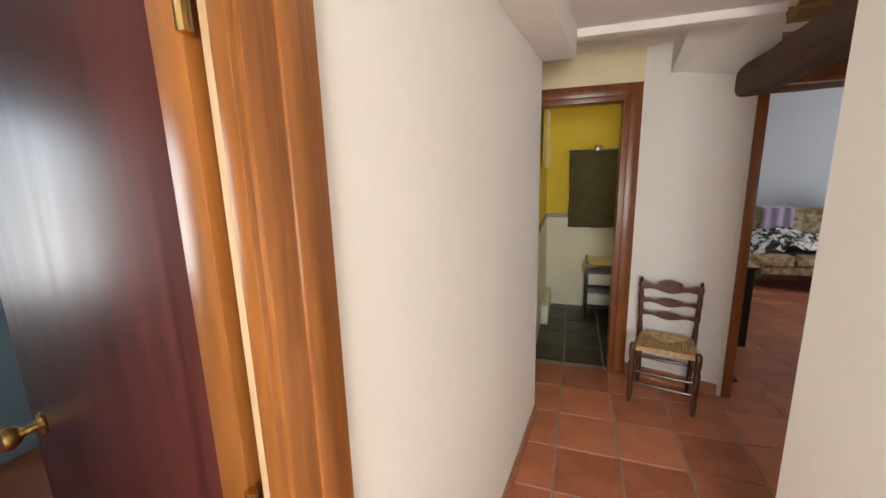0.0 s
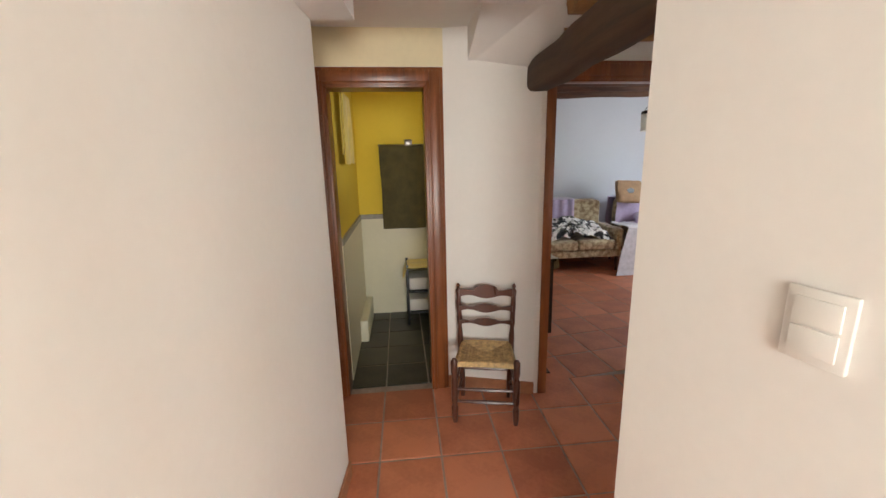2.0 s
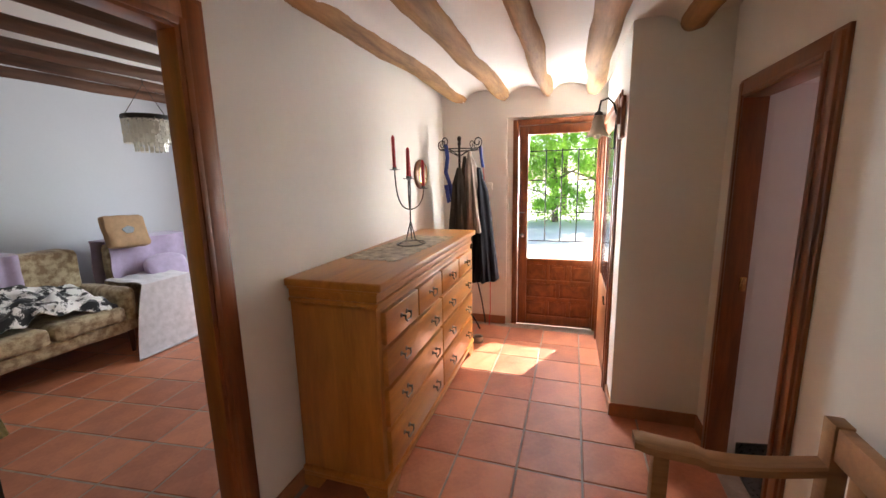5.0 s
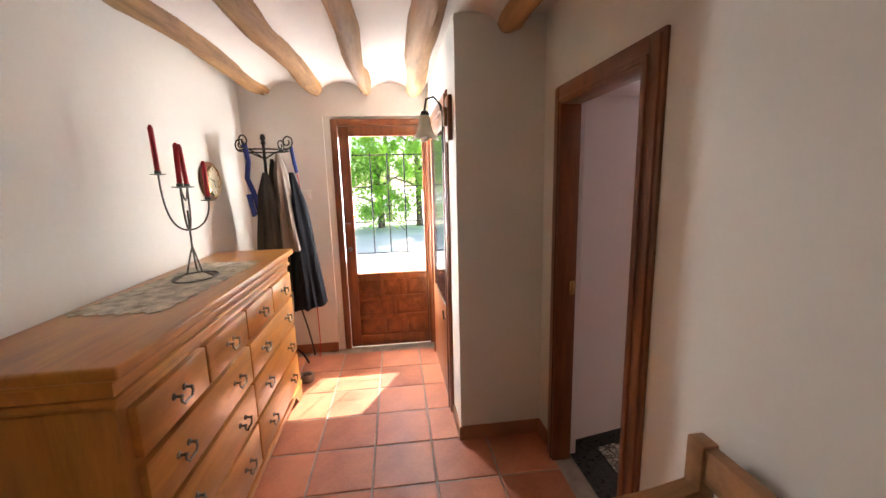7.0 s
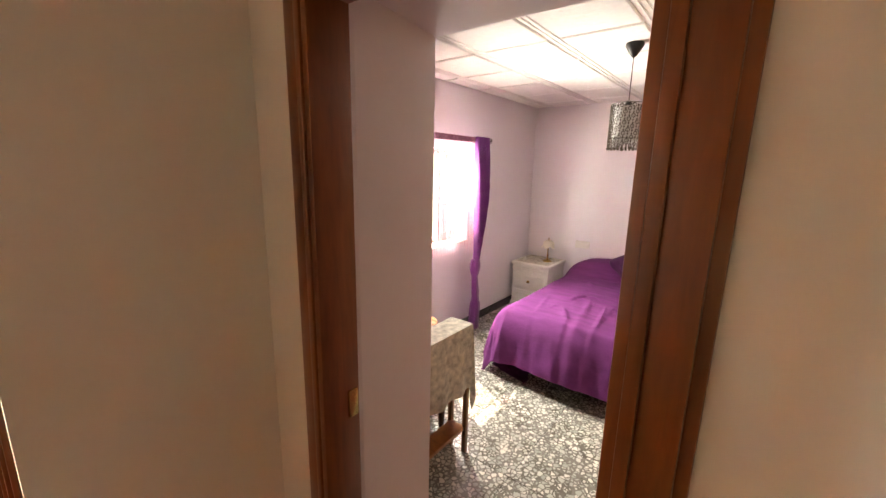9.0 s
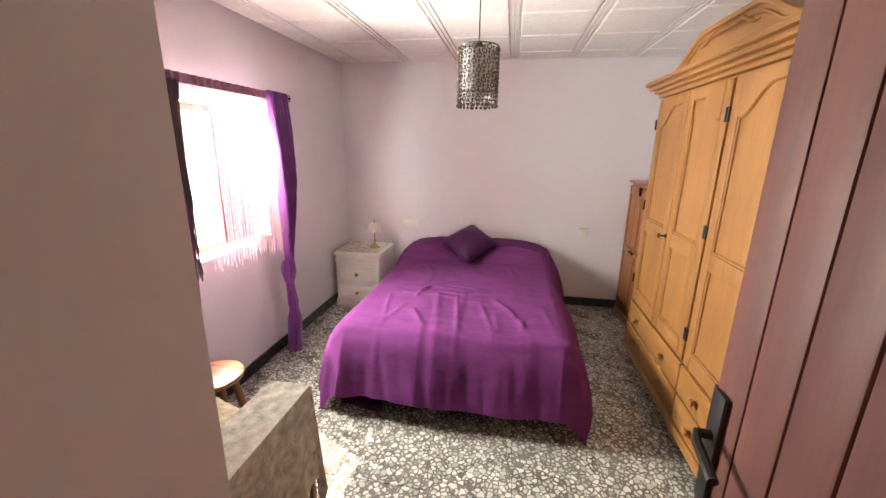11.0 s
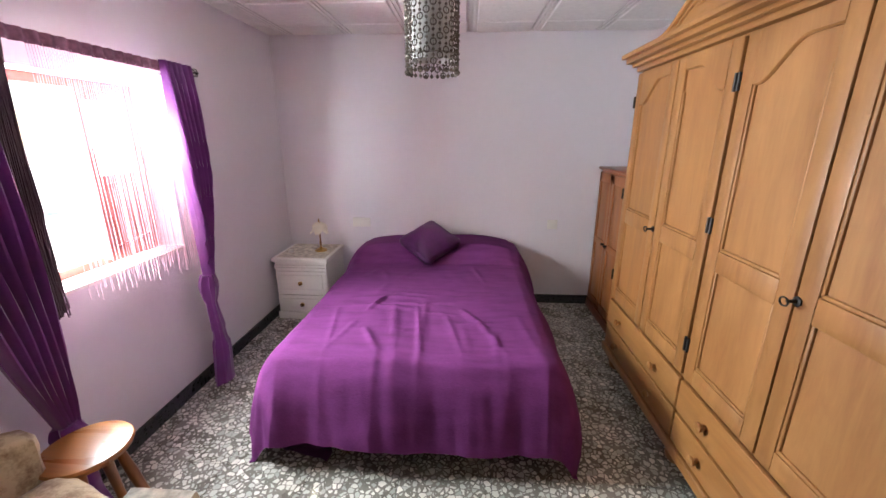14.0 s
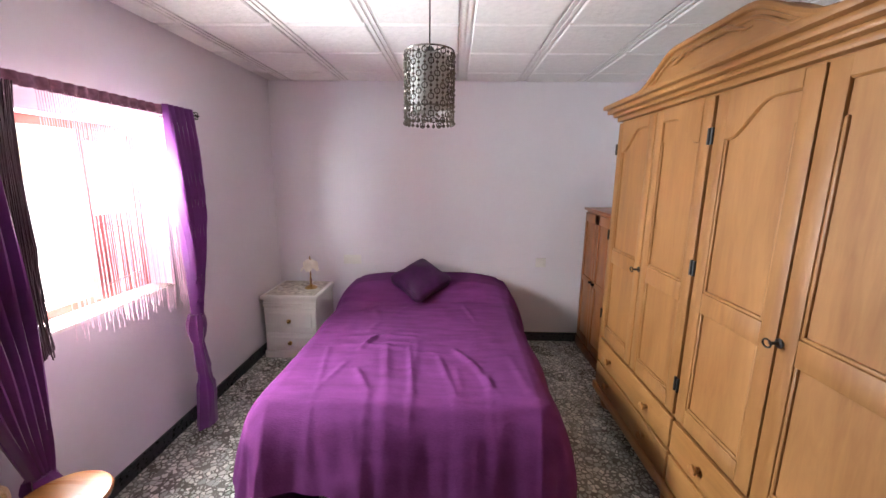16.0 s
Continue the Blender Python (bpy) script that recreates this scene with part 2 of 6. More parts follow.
PALEPZ = wood("pale_pine_upright", (0.30, 0.14, 0.042), (0.20, 0.082, 0.021), "z", 0.5, 6, coat=0.03)
PALEPY = wood("pale_pine_along", (0.31, 0.145, 0.043), (0.22, 0.092, 0.024), "y", 0.42, 6, coat=0.1)
OLDBEAM = wood("old_round_beam", (0.46, 0.255, 0.10), (0.17, 0.085, 0.032), "x", 0.7, 8, 0.5)
DARKBEAM = wood("old_dark_beam", (0.115, 0.066, 0.036), (0.045, 0.026, 0.016), "y", 0.75, 9, 0.6)
SITBEAM = wood("dark_round_beam", (0.13, 0.055, 0.028), (0.05, 0.022, 0.012), "x", 0.7, 8, 0.5)
CHAIRW = wood("dark_brown_turned_wood", (0.105, 0.035, 0.018), (0.05, 0.016, 0.009), "z", 0.3, coat=0.3)
RUSH = mat("woven_rush", (0.56, 0.38, 0.17), 0.8, var=0.25, scale=40, fine=150, bump=0.6, dist=0.003)
BENCHW = wood("oiled_oak_bench", (0.36, 0.18, 0.075), (0.21, 0.10, 0.04), "y", 0.45)
IRON = mat("dark_iron", (0.035, 0.033, 0.032), 0.5, var=0.2, bump=0.1, metal=0.7)
STEEL = mat("grey_wire", (0.16, 0.15, 0.14), 0.4, bump=0.05, metal=0.9)
BRASS = mat("polished_brass", (0.70, 0.50, 0.20), 0.22, var=0.1, bump=0.02, metal=1.0)
PEWTER = mat("pewter_handle", (0.30, 0.28, 0.26), 0.3, var=0.2, bump=0.03, metal=1.0)
REDWAX = mat("red_wax", (0.55, 0.012, 0.022), 0.45, var=0.08, bump=0.05)
LACE = mat("cream_lace", (0.62, 0.57, 0.47), 0.9, var=0.25, scale=28, fine=160, bump=0.5, dist=0.003)
RUNNER = mat("beige_embroidered_runner", (0.56, 0.49, 0.38), 0.9, var=0.3, scale=20, fine=140, bump=0.5)
WHITEP = mat("white_plastic", (0.78, 0.76, 0.70), 0.4, var=0.02, bump=0.0)
WHITEF = mat("cream_lacquer", (0.74, 0.72, 0.66), 0.45, var=0.03, scale=6, bump=0.04)
PURPLE = mat("purple_bedspread_weave", (0.155, 0.034, 0.148), 0.9, scale=9, fine=130, bump=1.0, spec=0.15, dist=0.004, stretch=(0.55, 2.4, 1), col2=(0.105, 0.019, 0.095))
SATIN = mat("dark_purple_satin", (0.060, 0.008, 0.062), 0.5, var=0.2, scale=14, bump=0.25, spec=0.25)
PCURT = mat("purple_satin_curtain", (0.17, 0.022, 0.21), 0.42, var=0.12, scale=6, fine=90, bump=0.15, sheen=0.4)
STRING = mat("pink_mauve_thread", (0.62, 0.40, 0.48), 0.8, var=0.15, bump=0.1)
# same thread as STRING, with the backlit shade put into its colour
SHADESTRING = mat("shaded_mauve_thread", (0.16, 0.11, 0.13), 0.8, var=0.2, bump=0.1)
REDPAINT = mat("faded_red_paint", (0.40, 0.085, 0.06), 0.55, var=0.15, scale=9, bump=0.1)
FLORAL = two_tone("beige_floral_upholstery", (0.50, 0.41, 0.26), (0.27, 0.18, 0.10), 17, 0.09)
BWPRINT = two_tone("black_and_white_print", (0.80, 0.78, 0.76), (0.015, 0.015, 0.017), 13, 0.012)
LILACT = mat("lilac_throw", (0.50, 0.41, 0.58), 0.9, var=0.08, scale=14, fine=130, bump=0.5, sheen=0.4)
GREYTHROW = mat("grey_white_throw", (0.62, 0.60, 0.64), 0.9, var=0.1, scale=18, fine=120, bump=0.6, sheen=0.4)
TANCUSH = mat("tan_cushion_cloth", (0.40, 0.25, 0.14), 0.9, var=0.1, scale=20, fine=140, bump=0.4)
OLIVE = mat("olive_brown_towel", (0.095, 0.078, 0.030), 0.95, var=0.15, scale=12, fine=130, bump=0.8, sheen=0.4)
YTOWEL = mat("yellow_towel", (0.75, 0.58, 0.10), 0.95, var=0.1, scale=12, fine=130, bump=0.8, sheen=0.4)
BLACKW = mat("black_lacquered_wood", (0.012, 0.011, 0.011), 0.35, var=0.2, bump=0.03)
TERRAC = mat("unglazed_clay", (0.42, 0.19, 0.10), 0.8, var=0.12, bump=0.2)
COATG = mat("olive_grey_coat_cloth", (0.055, 0.045, 0.034), 0.9, var=0.15, scale=9, fine=120, bump=0.4)
COATT = mat("taupe_coat_cloth", (0.28, 0.22, 0.18), 0.9, var=0.12, scale=9, fine=120, bump=0.4)
COATK = mat("black_navy_coat_cloth", (0.008, 0.009, 0.014), 0.9, var=0.2, scale=9, fine=120, bump=0.3, spec=0.2)
BLUEW = mat("blue_webbing", (0.03, 0.06, 0.30), 0.7, var=0.15, bump=0.2)
REDW = mat("red_cord", (0.55, 0.03, 0.03), 0.7, var=0.1, bump=0.1)
DIAL = mat("cream_clock_dial", (0.72, 0.66, 0.48), 0.4, var=0.05, bump=0.0)
FROST = mat("frosted_glass_shade", (0.85, 0.80, 0.68), 0.35, var=0.03, bump=0.03, trans=0.35)
SHADEF = mat("grey_white_shade_fabric", (0.62, 0.62, 0.60), 0.8, var=0.06, bump=0.2, trans=0.2)
BEAD = mat("smoked_bead", (0.16, 0.135, 0.11), 0.25, var=0.2, bump=0.0, metal=0.4)
CRYSTAL = mat("cream_capiz_shell", (0.82, 0.79, 0.70), 0.4, var=0.1, bump=0.1)
GLASS = glass_mat("clear_pane")
DGLASS = mat("dark_glass", (0.01, 0.012, 0.016), 0.08, var=0.1, bump=0.0)
LEAF = mat("green_leaf", (0.26, 0.44, 0.075), 0.55, var=0.3, scale=1.2, fine=9, bump=0.1, col2=(0.13, 0.27, 0.035))
_n, _l = LEAF.node_tree.nodes, LEAF.node_tree.links
_t, _m = _n.new("ShaderNodeBsdfTranslucent"), _n.new("ShaderNodeMixShader")
_t.inputs["Color"].default_value = (0.42, 0.70, 0.10, 1)
_m.inputs[0].default_value = 0.55
_l.new(_n["Principled BSDF"].outputs[0], _m.inputs[1])
_l.new(_t.outputs[0], _m.inputs[2])
_l.new(_m.outputs[0], _n["Material Output"].inputs["Surface"])
BARK = mat("grey_brown_bark", (0.15, 0.11, 0.075), 0.9, var=0.3, scale=9, bump=0.6)
PAVE = mat("pale_concrete_paving", (0.74, 0.72, 0.67), 0.85, var=0.08, scale=0.8, fine=20, bump=0.2)
REDRUG = two_tone("red_patterned_blanket", (0.45, 0.05, 0.06), (0.10, 0.11, 0.16), 16, 0.05)
BLUESTR = mat("navy_striped_blanket", (0.03, 0.05, 0.16), 0.9, var=0.5, scale=16, fine=90, bump=0.4, stretch=(0.3, 3, 3))
BLUEWALL = mat("pale_blue_wall", (0.36, 0.52, 0.60), 0.9, var=0.03, bump=0.1)

# ---- the house: walls, floors, ceilings ----
def structure(name, bm, material, label, smooth=False):
    return tagged(part(name, bm, material, None, "", smooth), label, "", "", "structure")


BACK = 3.268
TOP = 2.70
# wall behind the hall, with the bathroom and sitting room doorways
bm = B()
wall_boxes(bm, "x", BACK, 3.418, -0.62, 0.16, 0, TOP, [(-0.59, 0.14, -0.05, 2.07)])
wall_boxes(bm, "x", BACK, 3.328, 0.78, 4.90, 0, TOP, [(0.7801, 1.62, -0.05, 2.10)])
wall_boxes(bm, "x", 3.328, 3.418, 0.78, 4.90, 0, TOP, [(0.7801, 1.86, -0.05, 2.22)])
prism(bm, [(0.16, BACK), (0.715, 3.095), (0.76, 3.10), (0.78, 3.14), (0.78, 3.418), (0.16, 3.418)], 0, TOP)
structure("wall_north", bm, PLASTER, "white uneven plaster wall of the hall")
# front wall with the entrance
bm = B()
wall_boxes(bm, "y", 4.38, 4.43, 1.74, 3.40, 0, TOP, [(1.7401, 2.62, -0.05, 2.06)])
wall_boxes(bm, "y", 4.43, 4.72, 1.10, 3.40, 0, 2.9, [(1.62, 2.62, -0.05, 2.02)])
box(bm, (4.41, 2.563, 0), (4.45, 2.63, 2.075))
box(bm, (4.432, 1.70, 2.035), (4.46, 2.63, 2.075))
structure("wall_east", bm, PLASTER, "white plaster front wall round the entrance door")
# thick wall between hall and bedroom, with the projecting corner
bm = B()
prism(bm, [(2.745, 1.262), (2.966, 1.262), (2.966, 1.74), (4.43, 1.74), (4.43, 0.80), (2.81, 0.80), (2.745, 1.15)], 0, TOP)
prism(bm, [(0.62, 1.262), (2.075, 1.262), (2.075, 1.15), (2.02, 0.80), (0.62, 0.80)], 0, TOP)
prism(bm, [(2.075, 1.262), (2.745, 1.262), (2.745, 1.15), (2.81, 0.80), (2.02, 0.80), (2.075, 1.15)], 1.90, TOP)
structure("wall_middle", bm, PLASTER, "thick warm white wall between hall and bedroom")
# bedroom lining in pale lilac
bm = B()
wall_boxes(bm, "y", 4.07, 4.42, -2.75, 0.80, 0, TOP, [(-1.22, -0.36, 0.86, 1.68)])
structure("wall_bedroom_east", bm, LILAC, "pale lilac painted bedroom wall with window recess")
bm = B()
box(bm, (0.75, -2.75, 0), (4.07, -2.525, TOP))
structure("wall_bedroom_south", bm, LILAC, "pale lilac painted bedroom end wall")
bm = B()
box(bm, (0.75, -2.525, 0), (0.95, 0.80, TOP))
structure("wall_bedroom_west", bm, LILAC, "pale lilac painted bedroom side wall")
bm = B()
prism(bm, [(2.813, 0.797), (2.813, 0.790), (4.068, 0.790), (4.068, 0.797)], 0, 2.2)
prism(bm, [(0.952, 0.797), (0.952, 0.790), (2.015, 0.790), (2.015, 0.797)], 0, 2.2)
prism(bm, [(2.741, 1.186), (2.741, 1.15), (2.806, 0.797), (2.813, 0.797), (2.748, 1.15), (2.748, 1.186)], 0, 1.897)
prism(bm, [(2.078, 1.186), (2.741, 1.186), (2.741, 1.15), (2.806, 0.797), (2.02, 0.797), (2.078, 1.15)], 1.894, 1.902)
structure("wall_bedroom_north", bm, LILAC, "pale lilac paint round the bedroom doorway")
# corridor walls
def lx(y):
    return -0.607 + (y - 0.776) * 0.1


def rx(y):
    return 0.42 + (1.64 - y) * 0.19


bm = B()
prism(bm, [(lx(2.54), 2.54), (lx(0.73), 0.73), (lx(0.73) - 0.12, 0.73), (lx(2.54) - 0.35, 2.54)], 0, TOP)
prism(bm, [(lx(0.73), 0.73), (lx(-0.2), -0.2), (lx(-0.2) - 0.12, -0.2), (lx(0.73) - 0.12, 0.73)], 2.05, TOP)
prism(bm, [(lx(-0.2), -0.2), (lx(-2.5), -2.5), (lx(-2.5) - 0.12, -2.5), (lx(-0.2) - 0.12, -0.2)], 0, TOP)
structure("wall_corridor_west", bm, PLASTER, "white plaster corridor wall with rounded end")
bm = B()
prism(bm, [(-0.785, 2.54), (-0.62, 2.54), (-0.62, 3.45), (-0.785, 3.45)], 0, TOP)
structure("wall_hall_west", bm, PLASTER, "white plaster side wall by the bathroom door")
bm = B()
prism(bm, [(rx(1.64), 1.64), (0.62, 1.64), (0.62, 0.9), (0.75, 0.5), (0.75, -2.5), (rx(0.1), -2.5), (rx(0.1), 0.1)], 0, TOP)
structure("wall_corridor_east", bm, PLASTER, "white plaster corridor wall with a light switch")
# unseen end wall; its opening is added for the corridor fill light
bm = B()
wall_boxes(bm, "x", -2.6, -2.5, -1.2, 0.75, 0, TOP, [(-0.4, 0.6, 0.95, 2.05)])
structure("wall_corridor_end", bm, PLASTER, "unseen white plaster end wall with an added opening for fill light")
# room behind the corridor door
bm = B()
wall_boxes(bm, "y", -3.3, -3.2, -1.4, 2.0, 0, TOP, [(-0.2, 0.8, 0.95, 2.05)])
box(bm, (-3.2, 1.9, 0), (-0.66, 2.0, TOP))
box(bm, (-3.2, -1.4, 0), (-0.90, -1.3, TOP))
structure("wall_side_room", bm, BLUEWALL, "pale blue walls of the side bedroom")
# bathroom
bm = B()
box(bm, (-0.64, 3.418, 0), (-0.52, 4.84, TOP))
box(bm, (-0.52, 4.72, 0), (0.75, 4.84, TOP))
# hidden wall, with an opening added for the bathroom fill light
wall_boxes(bm, "y", 0.75, 0.80, 3.418, 4.84, 0, TOP, [(3.85, 4.35, 1.45, 2.05)])
bath = structure("wall_bathroom", bm, YELLOW, "bathroom walls painted strong yellow above the tiles")
# sitting room
bm = B()
box(bm, (0.50, 6.75, 0), (4.72, 6.9, 2.9))
# east wall out of view, given an opening for the sitting room fill
wall_boxes(bm, "y", 4.45, 4.72, 3.418, 6.75, 0, 2.9, [(4.5, 5.5, 0.95, 2.05)])
box(bm, (0.50, 4.84, 0), (0.75, 6.75, 2.9))
structure("wall_sitting_room", bm, COOLW, "cool white sitting room walls")

# ceilings
BEAMS = [3.06, 2.66, 2.255, 1.86, 1.47]


def vault_z(y):
    """Underside of the plaster vaults between the hall beams."""
    ys = sorted(BEAMS + [1.10, 3.45])
    for a, b in zip(ys, ys[1:]):
        if a <= y <= b:
            u = (y - a) / (b - a) * 2 - 1
            return 2.275 + 0.10 * math.sqrt(max(0, 1 - u * u))
    return 2.28


bm = B()
sheet(bm, lambda u, v: (0.60 + u * 3.83, 1.20 + v * 2.12, vault_z(1.20 + v * 2.12) + 0.012 * nz(u * 6, v * 8)), 16, 120)
thicken(bm, 0.05)
structure("ceiling_hall", bm, CEILW, "white plaster vaults between the hall beams", True)
bm = B()
box(bm, (-0.95, 2.62, 2.285), (0.66, BACK + 0.02, 2.36))
box(bm, (-1.0, -2.6, 2.225), (1.25, 2.54, 2.30))
box(bm, (-0.78, 2.54, 2.185), (0.62, 2.62, 2.33), 0.004)
prism(bm, [(lx(2.536) + 0.002, 2.536), (lx(2.536) + 0.17, 2.536), (lx(-2.4) + 0.17, -2.4), (lx(-2.4) + 0.002, -2.4)], 2.085, 2.23)
vs = [(0.31, BACK, 2.085), (0.80, 3.06, 2.02), (0.66, 2.66, 2.284), (0.31, 2.74, 2.284), (0.31, BACK, 2.29), (0.80, 3.10, 2.29)]
q = [bm.verts.new(p) for p in vs]
for f in ((0, 1, 2, 3), (0, 3, 4), (1, 5, 2), (0, 4, 5, 1), (2, 5, 4, 3)):
    bm.faces.new([q[i] for i in f])
structure("ceiling_corridor", bm, CEILW, "white plaster corridor ceiling with a boxed edge")
bm = B()
box(bm, (0.75, -2.525, 2.205), (4.07, 0.80, 2.25))
P = 0.47
for i in range(-4, 4):
    for j in range(-6, 4):
        x0, y0 = 2.49 + i * P, -1.30 + j * P
        a, b = (max(0.96, x0 + 0.035), max(-2.515, y0 + 0.012)), (min(4.06, x0 + P - 0.035), min(0.79, y0 + P - 0.012))
        if b[0] - a[0] > 0.05 and b[1] - a[1] > 0.05:
            box(bm, (*a, 2.193), (*b, 2.21), 0.006, seg=1)
    for dx in (-0.014, 0.014):
        if 0.97 < x0 + dx < 4.0:
            box(bm, (x0 + dx - 0.007, -2.515, 2.196), (x0 + dx + 0.007, 0.79, 2.21))
structure("ceiling_bedroom", bm, CTILE, "white embossed ceiling tiles with grooved joints")
bm = B()
box(bm, (-0.62, 3.418, 2.40), (0.80, 4.80, 2.46))
structure("ceiling_bathroom", bm, YELLOW, "yellow bathroom ceiling")
bm = B()
box(bm, (0.50, 3.40, 2.58), (4.60, 6.80, 2.66))
structure("ceiling_sitting_room", bm, CEILW, "white sitting room ceiling above dark beams")
bm = B()
box(bm, (-3.3, -1.4, 2.5), (-0.7, 2.0, 2.56))
structure("ceiling_side_room", bm, CEILW, "white side room ceiling")
# unseen slab keeps out sky; deeper eave added to trim the entrance sun patch
bm = B()
box(bm, (-3.4, -2.8, 2.92), (5.02, 6.95, 3.0))
box(bm, (5.02, 0.9, 2.92), (5.62, 6.95, 3.0))
structure("roof", bm, TERRAC, "unseen roof slab with an eave that trims the sun")

# floors: beds of grout; the tiles come last in the file
bm = B()
box(bm, (-0.95, -2.6, -0.08), (4.72, 3.43, -0.004))
floor_hall = structure("floor_hall", bm, GROUT, "terracotta floor tiles with grey joints")
bm = B()
box(bm, (0.50, 3.43, -0.08), (4.60, 6.80, -0.004))
floor_sit = structure("floor_sitting_room", bm, GROUT, "terracotta floor tiles of the sitting room")
bm = B()
box(bm, (-0.62, 3.335, -0.06), (0.80, 4.80, 0.0035))
floor_bath = structure("floor_bathroom", bm, GROUT, "dark slate bathroom floor tiles")
bm = B()
prism(bm, [(0.76, -2.7), (4.12, -2.7), (4.12, 0.81), (2.81, 0.81), (2.75, 1.17), (2.07, 1.17), (2.01, 0.81), (0.76, 0.81)], -0.06, 0.0035)
floor_bed = structure("floor_bedroom", bm, DSKIRT, "grey terrazzo bedroom floor tiles with pale chips")
bm = B()
box(bm, (-3.3, -1.4, -0.06), (-0.62, 2.0, -0.002))
structure("floor_side_room", bm, TERRA, "terracotta floor of the side room")

# skirtings
bm = B()
box(bm, (1.645, BACK - 0.012, 0), (4.38, BACK + 0.001, 0.085), 0.003)
box(bm, (4.368, 2.625, 0), (4.381, BACK - 0.012, 0.085), 0.003)
box(bm, (2.954, 1.262, 0), (2.967, 1.752, 0.085), 0.003)
box(bm, (2.954, 1.739, 0), (3.20, 1.752, 0.085), 0.003)
box(bm, (2.84, 1.261, 0), (2.954, 1.274, 0.085), 0.003)
box(bm, (0.63, 1.261, 0), (1.98, 1.274, 0.085), 0.003)
prism(bm, [(0.165, 3.267), (0.715, 3.093), (0.712, 3.081), (0.165, 3.255)], 0, 0.085)
prism(bm, [(lx(2.54) + 0.001, 2.54), (lx(0.79) + 0.001, 0.79), (lx(0.79) + 0.013, 0.79), (lx(2.54) + 0.013, 2.54)], 0, 0.08)
prism(bm, [(rx(1.64) - 0.001, 1.64), (rx(0.1) - 0.001, 0.1), (rx(0.1) - 0.013, 0.1), (rx(1.64) - 0.013, 1.64)], 0, 0.08)
structure("baseboard_hall", bm, SKIRT, "terracotta tile skirting along the hall walls")
bm = B()
box(bm, (4.056, -2.525, 0), (4.071, 0.778, 0.085), 0.003)
box(bm, (0.95, -2.526, 0), (4.056, -2.511, 0.085), 0.003)
prism(bm, [(2.751, 1.14), (2.811, 0.80), (2.796, 0.79), (2.736, 1.14)], 0, 0.085)
prism(bm, [(2.80, 0.793), (4.05, 0.793), (4.05, 0.778), (2.80, 0.778)], 0, 0.085)
structure("baseboard_bedroom", bm, DSKIRT, "dark grey stone skirting along the bedroom walls")

# bathroom tiling
bm = B()
box(bm, (-0.521, 3.43, 0), (-0.508, 4.72, 1.0), 0.001)
box(bm, (-0.508, 4.708, 0), (0.75, 4.721, 1.0), 0.001)
structure("trim_bathroom_tiles", bm, WTILE, "cream glazed wall tiles on the lower bathroom walls")
bm = B()
box(bm, (-0.522, 3.43, 1.0), (-0.503, 4.703, 1.045), 0.004)
box(bm, (-0.522, 4.703, 1.0), (0.75, 4.722, 1.045), 0.004)
structure("trim_bathroom_border", bm, BORDER, "grey border strip above the bathroom tiles")
bm = B()
box(bm, (-0.618, BACK - 0.003, 2.08), (0.31, BACK + 0.002, 2.287))
structure("trim_yellowed_plaster", bm, mat("yellowed_cream_paint", (0.80, 0.70, 0.46), 0.9, var=0.04, scale=3, fine=30, bump=0.2), "yellowed cream band of paint over the bathroom door")
# ---- beams ----
def log(name, p0, p1, r, mt, label, n=24, rough=0.16, group="", seed=0.0, sides=14):
    p0, p1 = Vector(p0), Vector(p1)
    d = (p1 - p0).normalized()
    s = d.cross(Vector((0, 0, 1))).normalized()
    up = s.cross(d)
    bm = B()
    loops = []
    for i in range(n + 1):
        t = i / n
        c = p0.lerp(p1, t) + s * 0.022 * nz(t * 5, seed, 3) + up * 0.014 * nz(t * 5, seed, 9)
        k = 1.0
        if t > 0.97:
            k = 0.82
        ring = []
        for j in range(sides):
            a = 2 * math.pi * j / sides
            rr = r * k * (1 + rough * nz(math.cos(a) * 1.3 + seed, math.sin(a) * 1.3, t * 7) + rough * 0.6 * nz(math.cos(a) * 3, math.sin(a) * 3 + seed, t * 22))
            ring.append(c + s * math.cos(a) * rr + up * math.sin(a) * rr)
        loops.append(ring)
    rings(bm, loops)
    return solid(name, bm, mt, label, "beam", group=group)


for i, y in enumerate(BEAMS):
    xe = 4.42 if i < 4 else 3.0
    log("ceiling_beam", (0.70, y + 0.05, 2.245), (xe, y, 2.275), [0.062, 0.068, 0.058, 0.078, 0.06][i], OLDBEAM,
        "rough honey-brown round log beam under white vaults", 44, 0.2, "hall ceiling beams", i * 7.3)
for i, y in enumerate([4.05, 4.55, 5.05, 5.5, 5.95, 6.4]):
    log("ceiling_beam", (0.60, y + 0.12, 2.42), (4.5, y - 0.12, 2.42), 0.046, SITBEAM,
        "dark brown round log beam in the sitting room", 30, 0.2, "sitting room beams", 50 + i * 5.1)
# main beam over the corridor mouth
bm = B()
loops = []
for i in range(31):
    t = i / 30
    y = 3.262 - t * 1.95
    cx, w, z0, h = 0.715 - 0.02 * t, 0.078 + 0.012 * t, 1.905 + 0.05 * t, 0.092
    ring = []
    for j in range(20):
        a = 2 * math.pi * j / 20
        ca, sa = math.cos(a), math.sin(a)
        e = 0.62
        px = math.copysign(abs(ca) ** e, ca) * w
        pz = math.copysign(abs(sa) ** e, sa) * h
        k = 1 + 0.09 * nz(ca * 1.2, sa * 1.2, t * 6) + 0.06 * nz(ca * 3, sa * 3, t * 19)
        ring.append((cx + px * k + 0.012 * nz(t * 6, 2), y, z0 + h + pz * k))
    loops.append(ring)
rings(bm, loops)
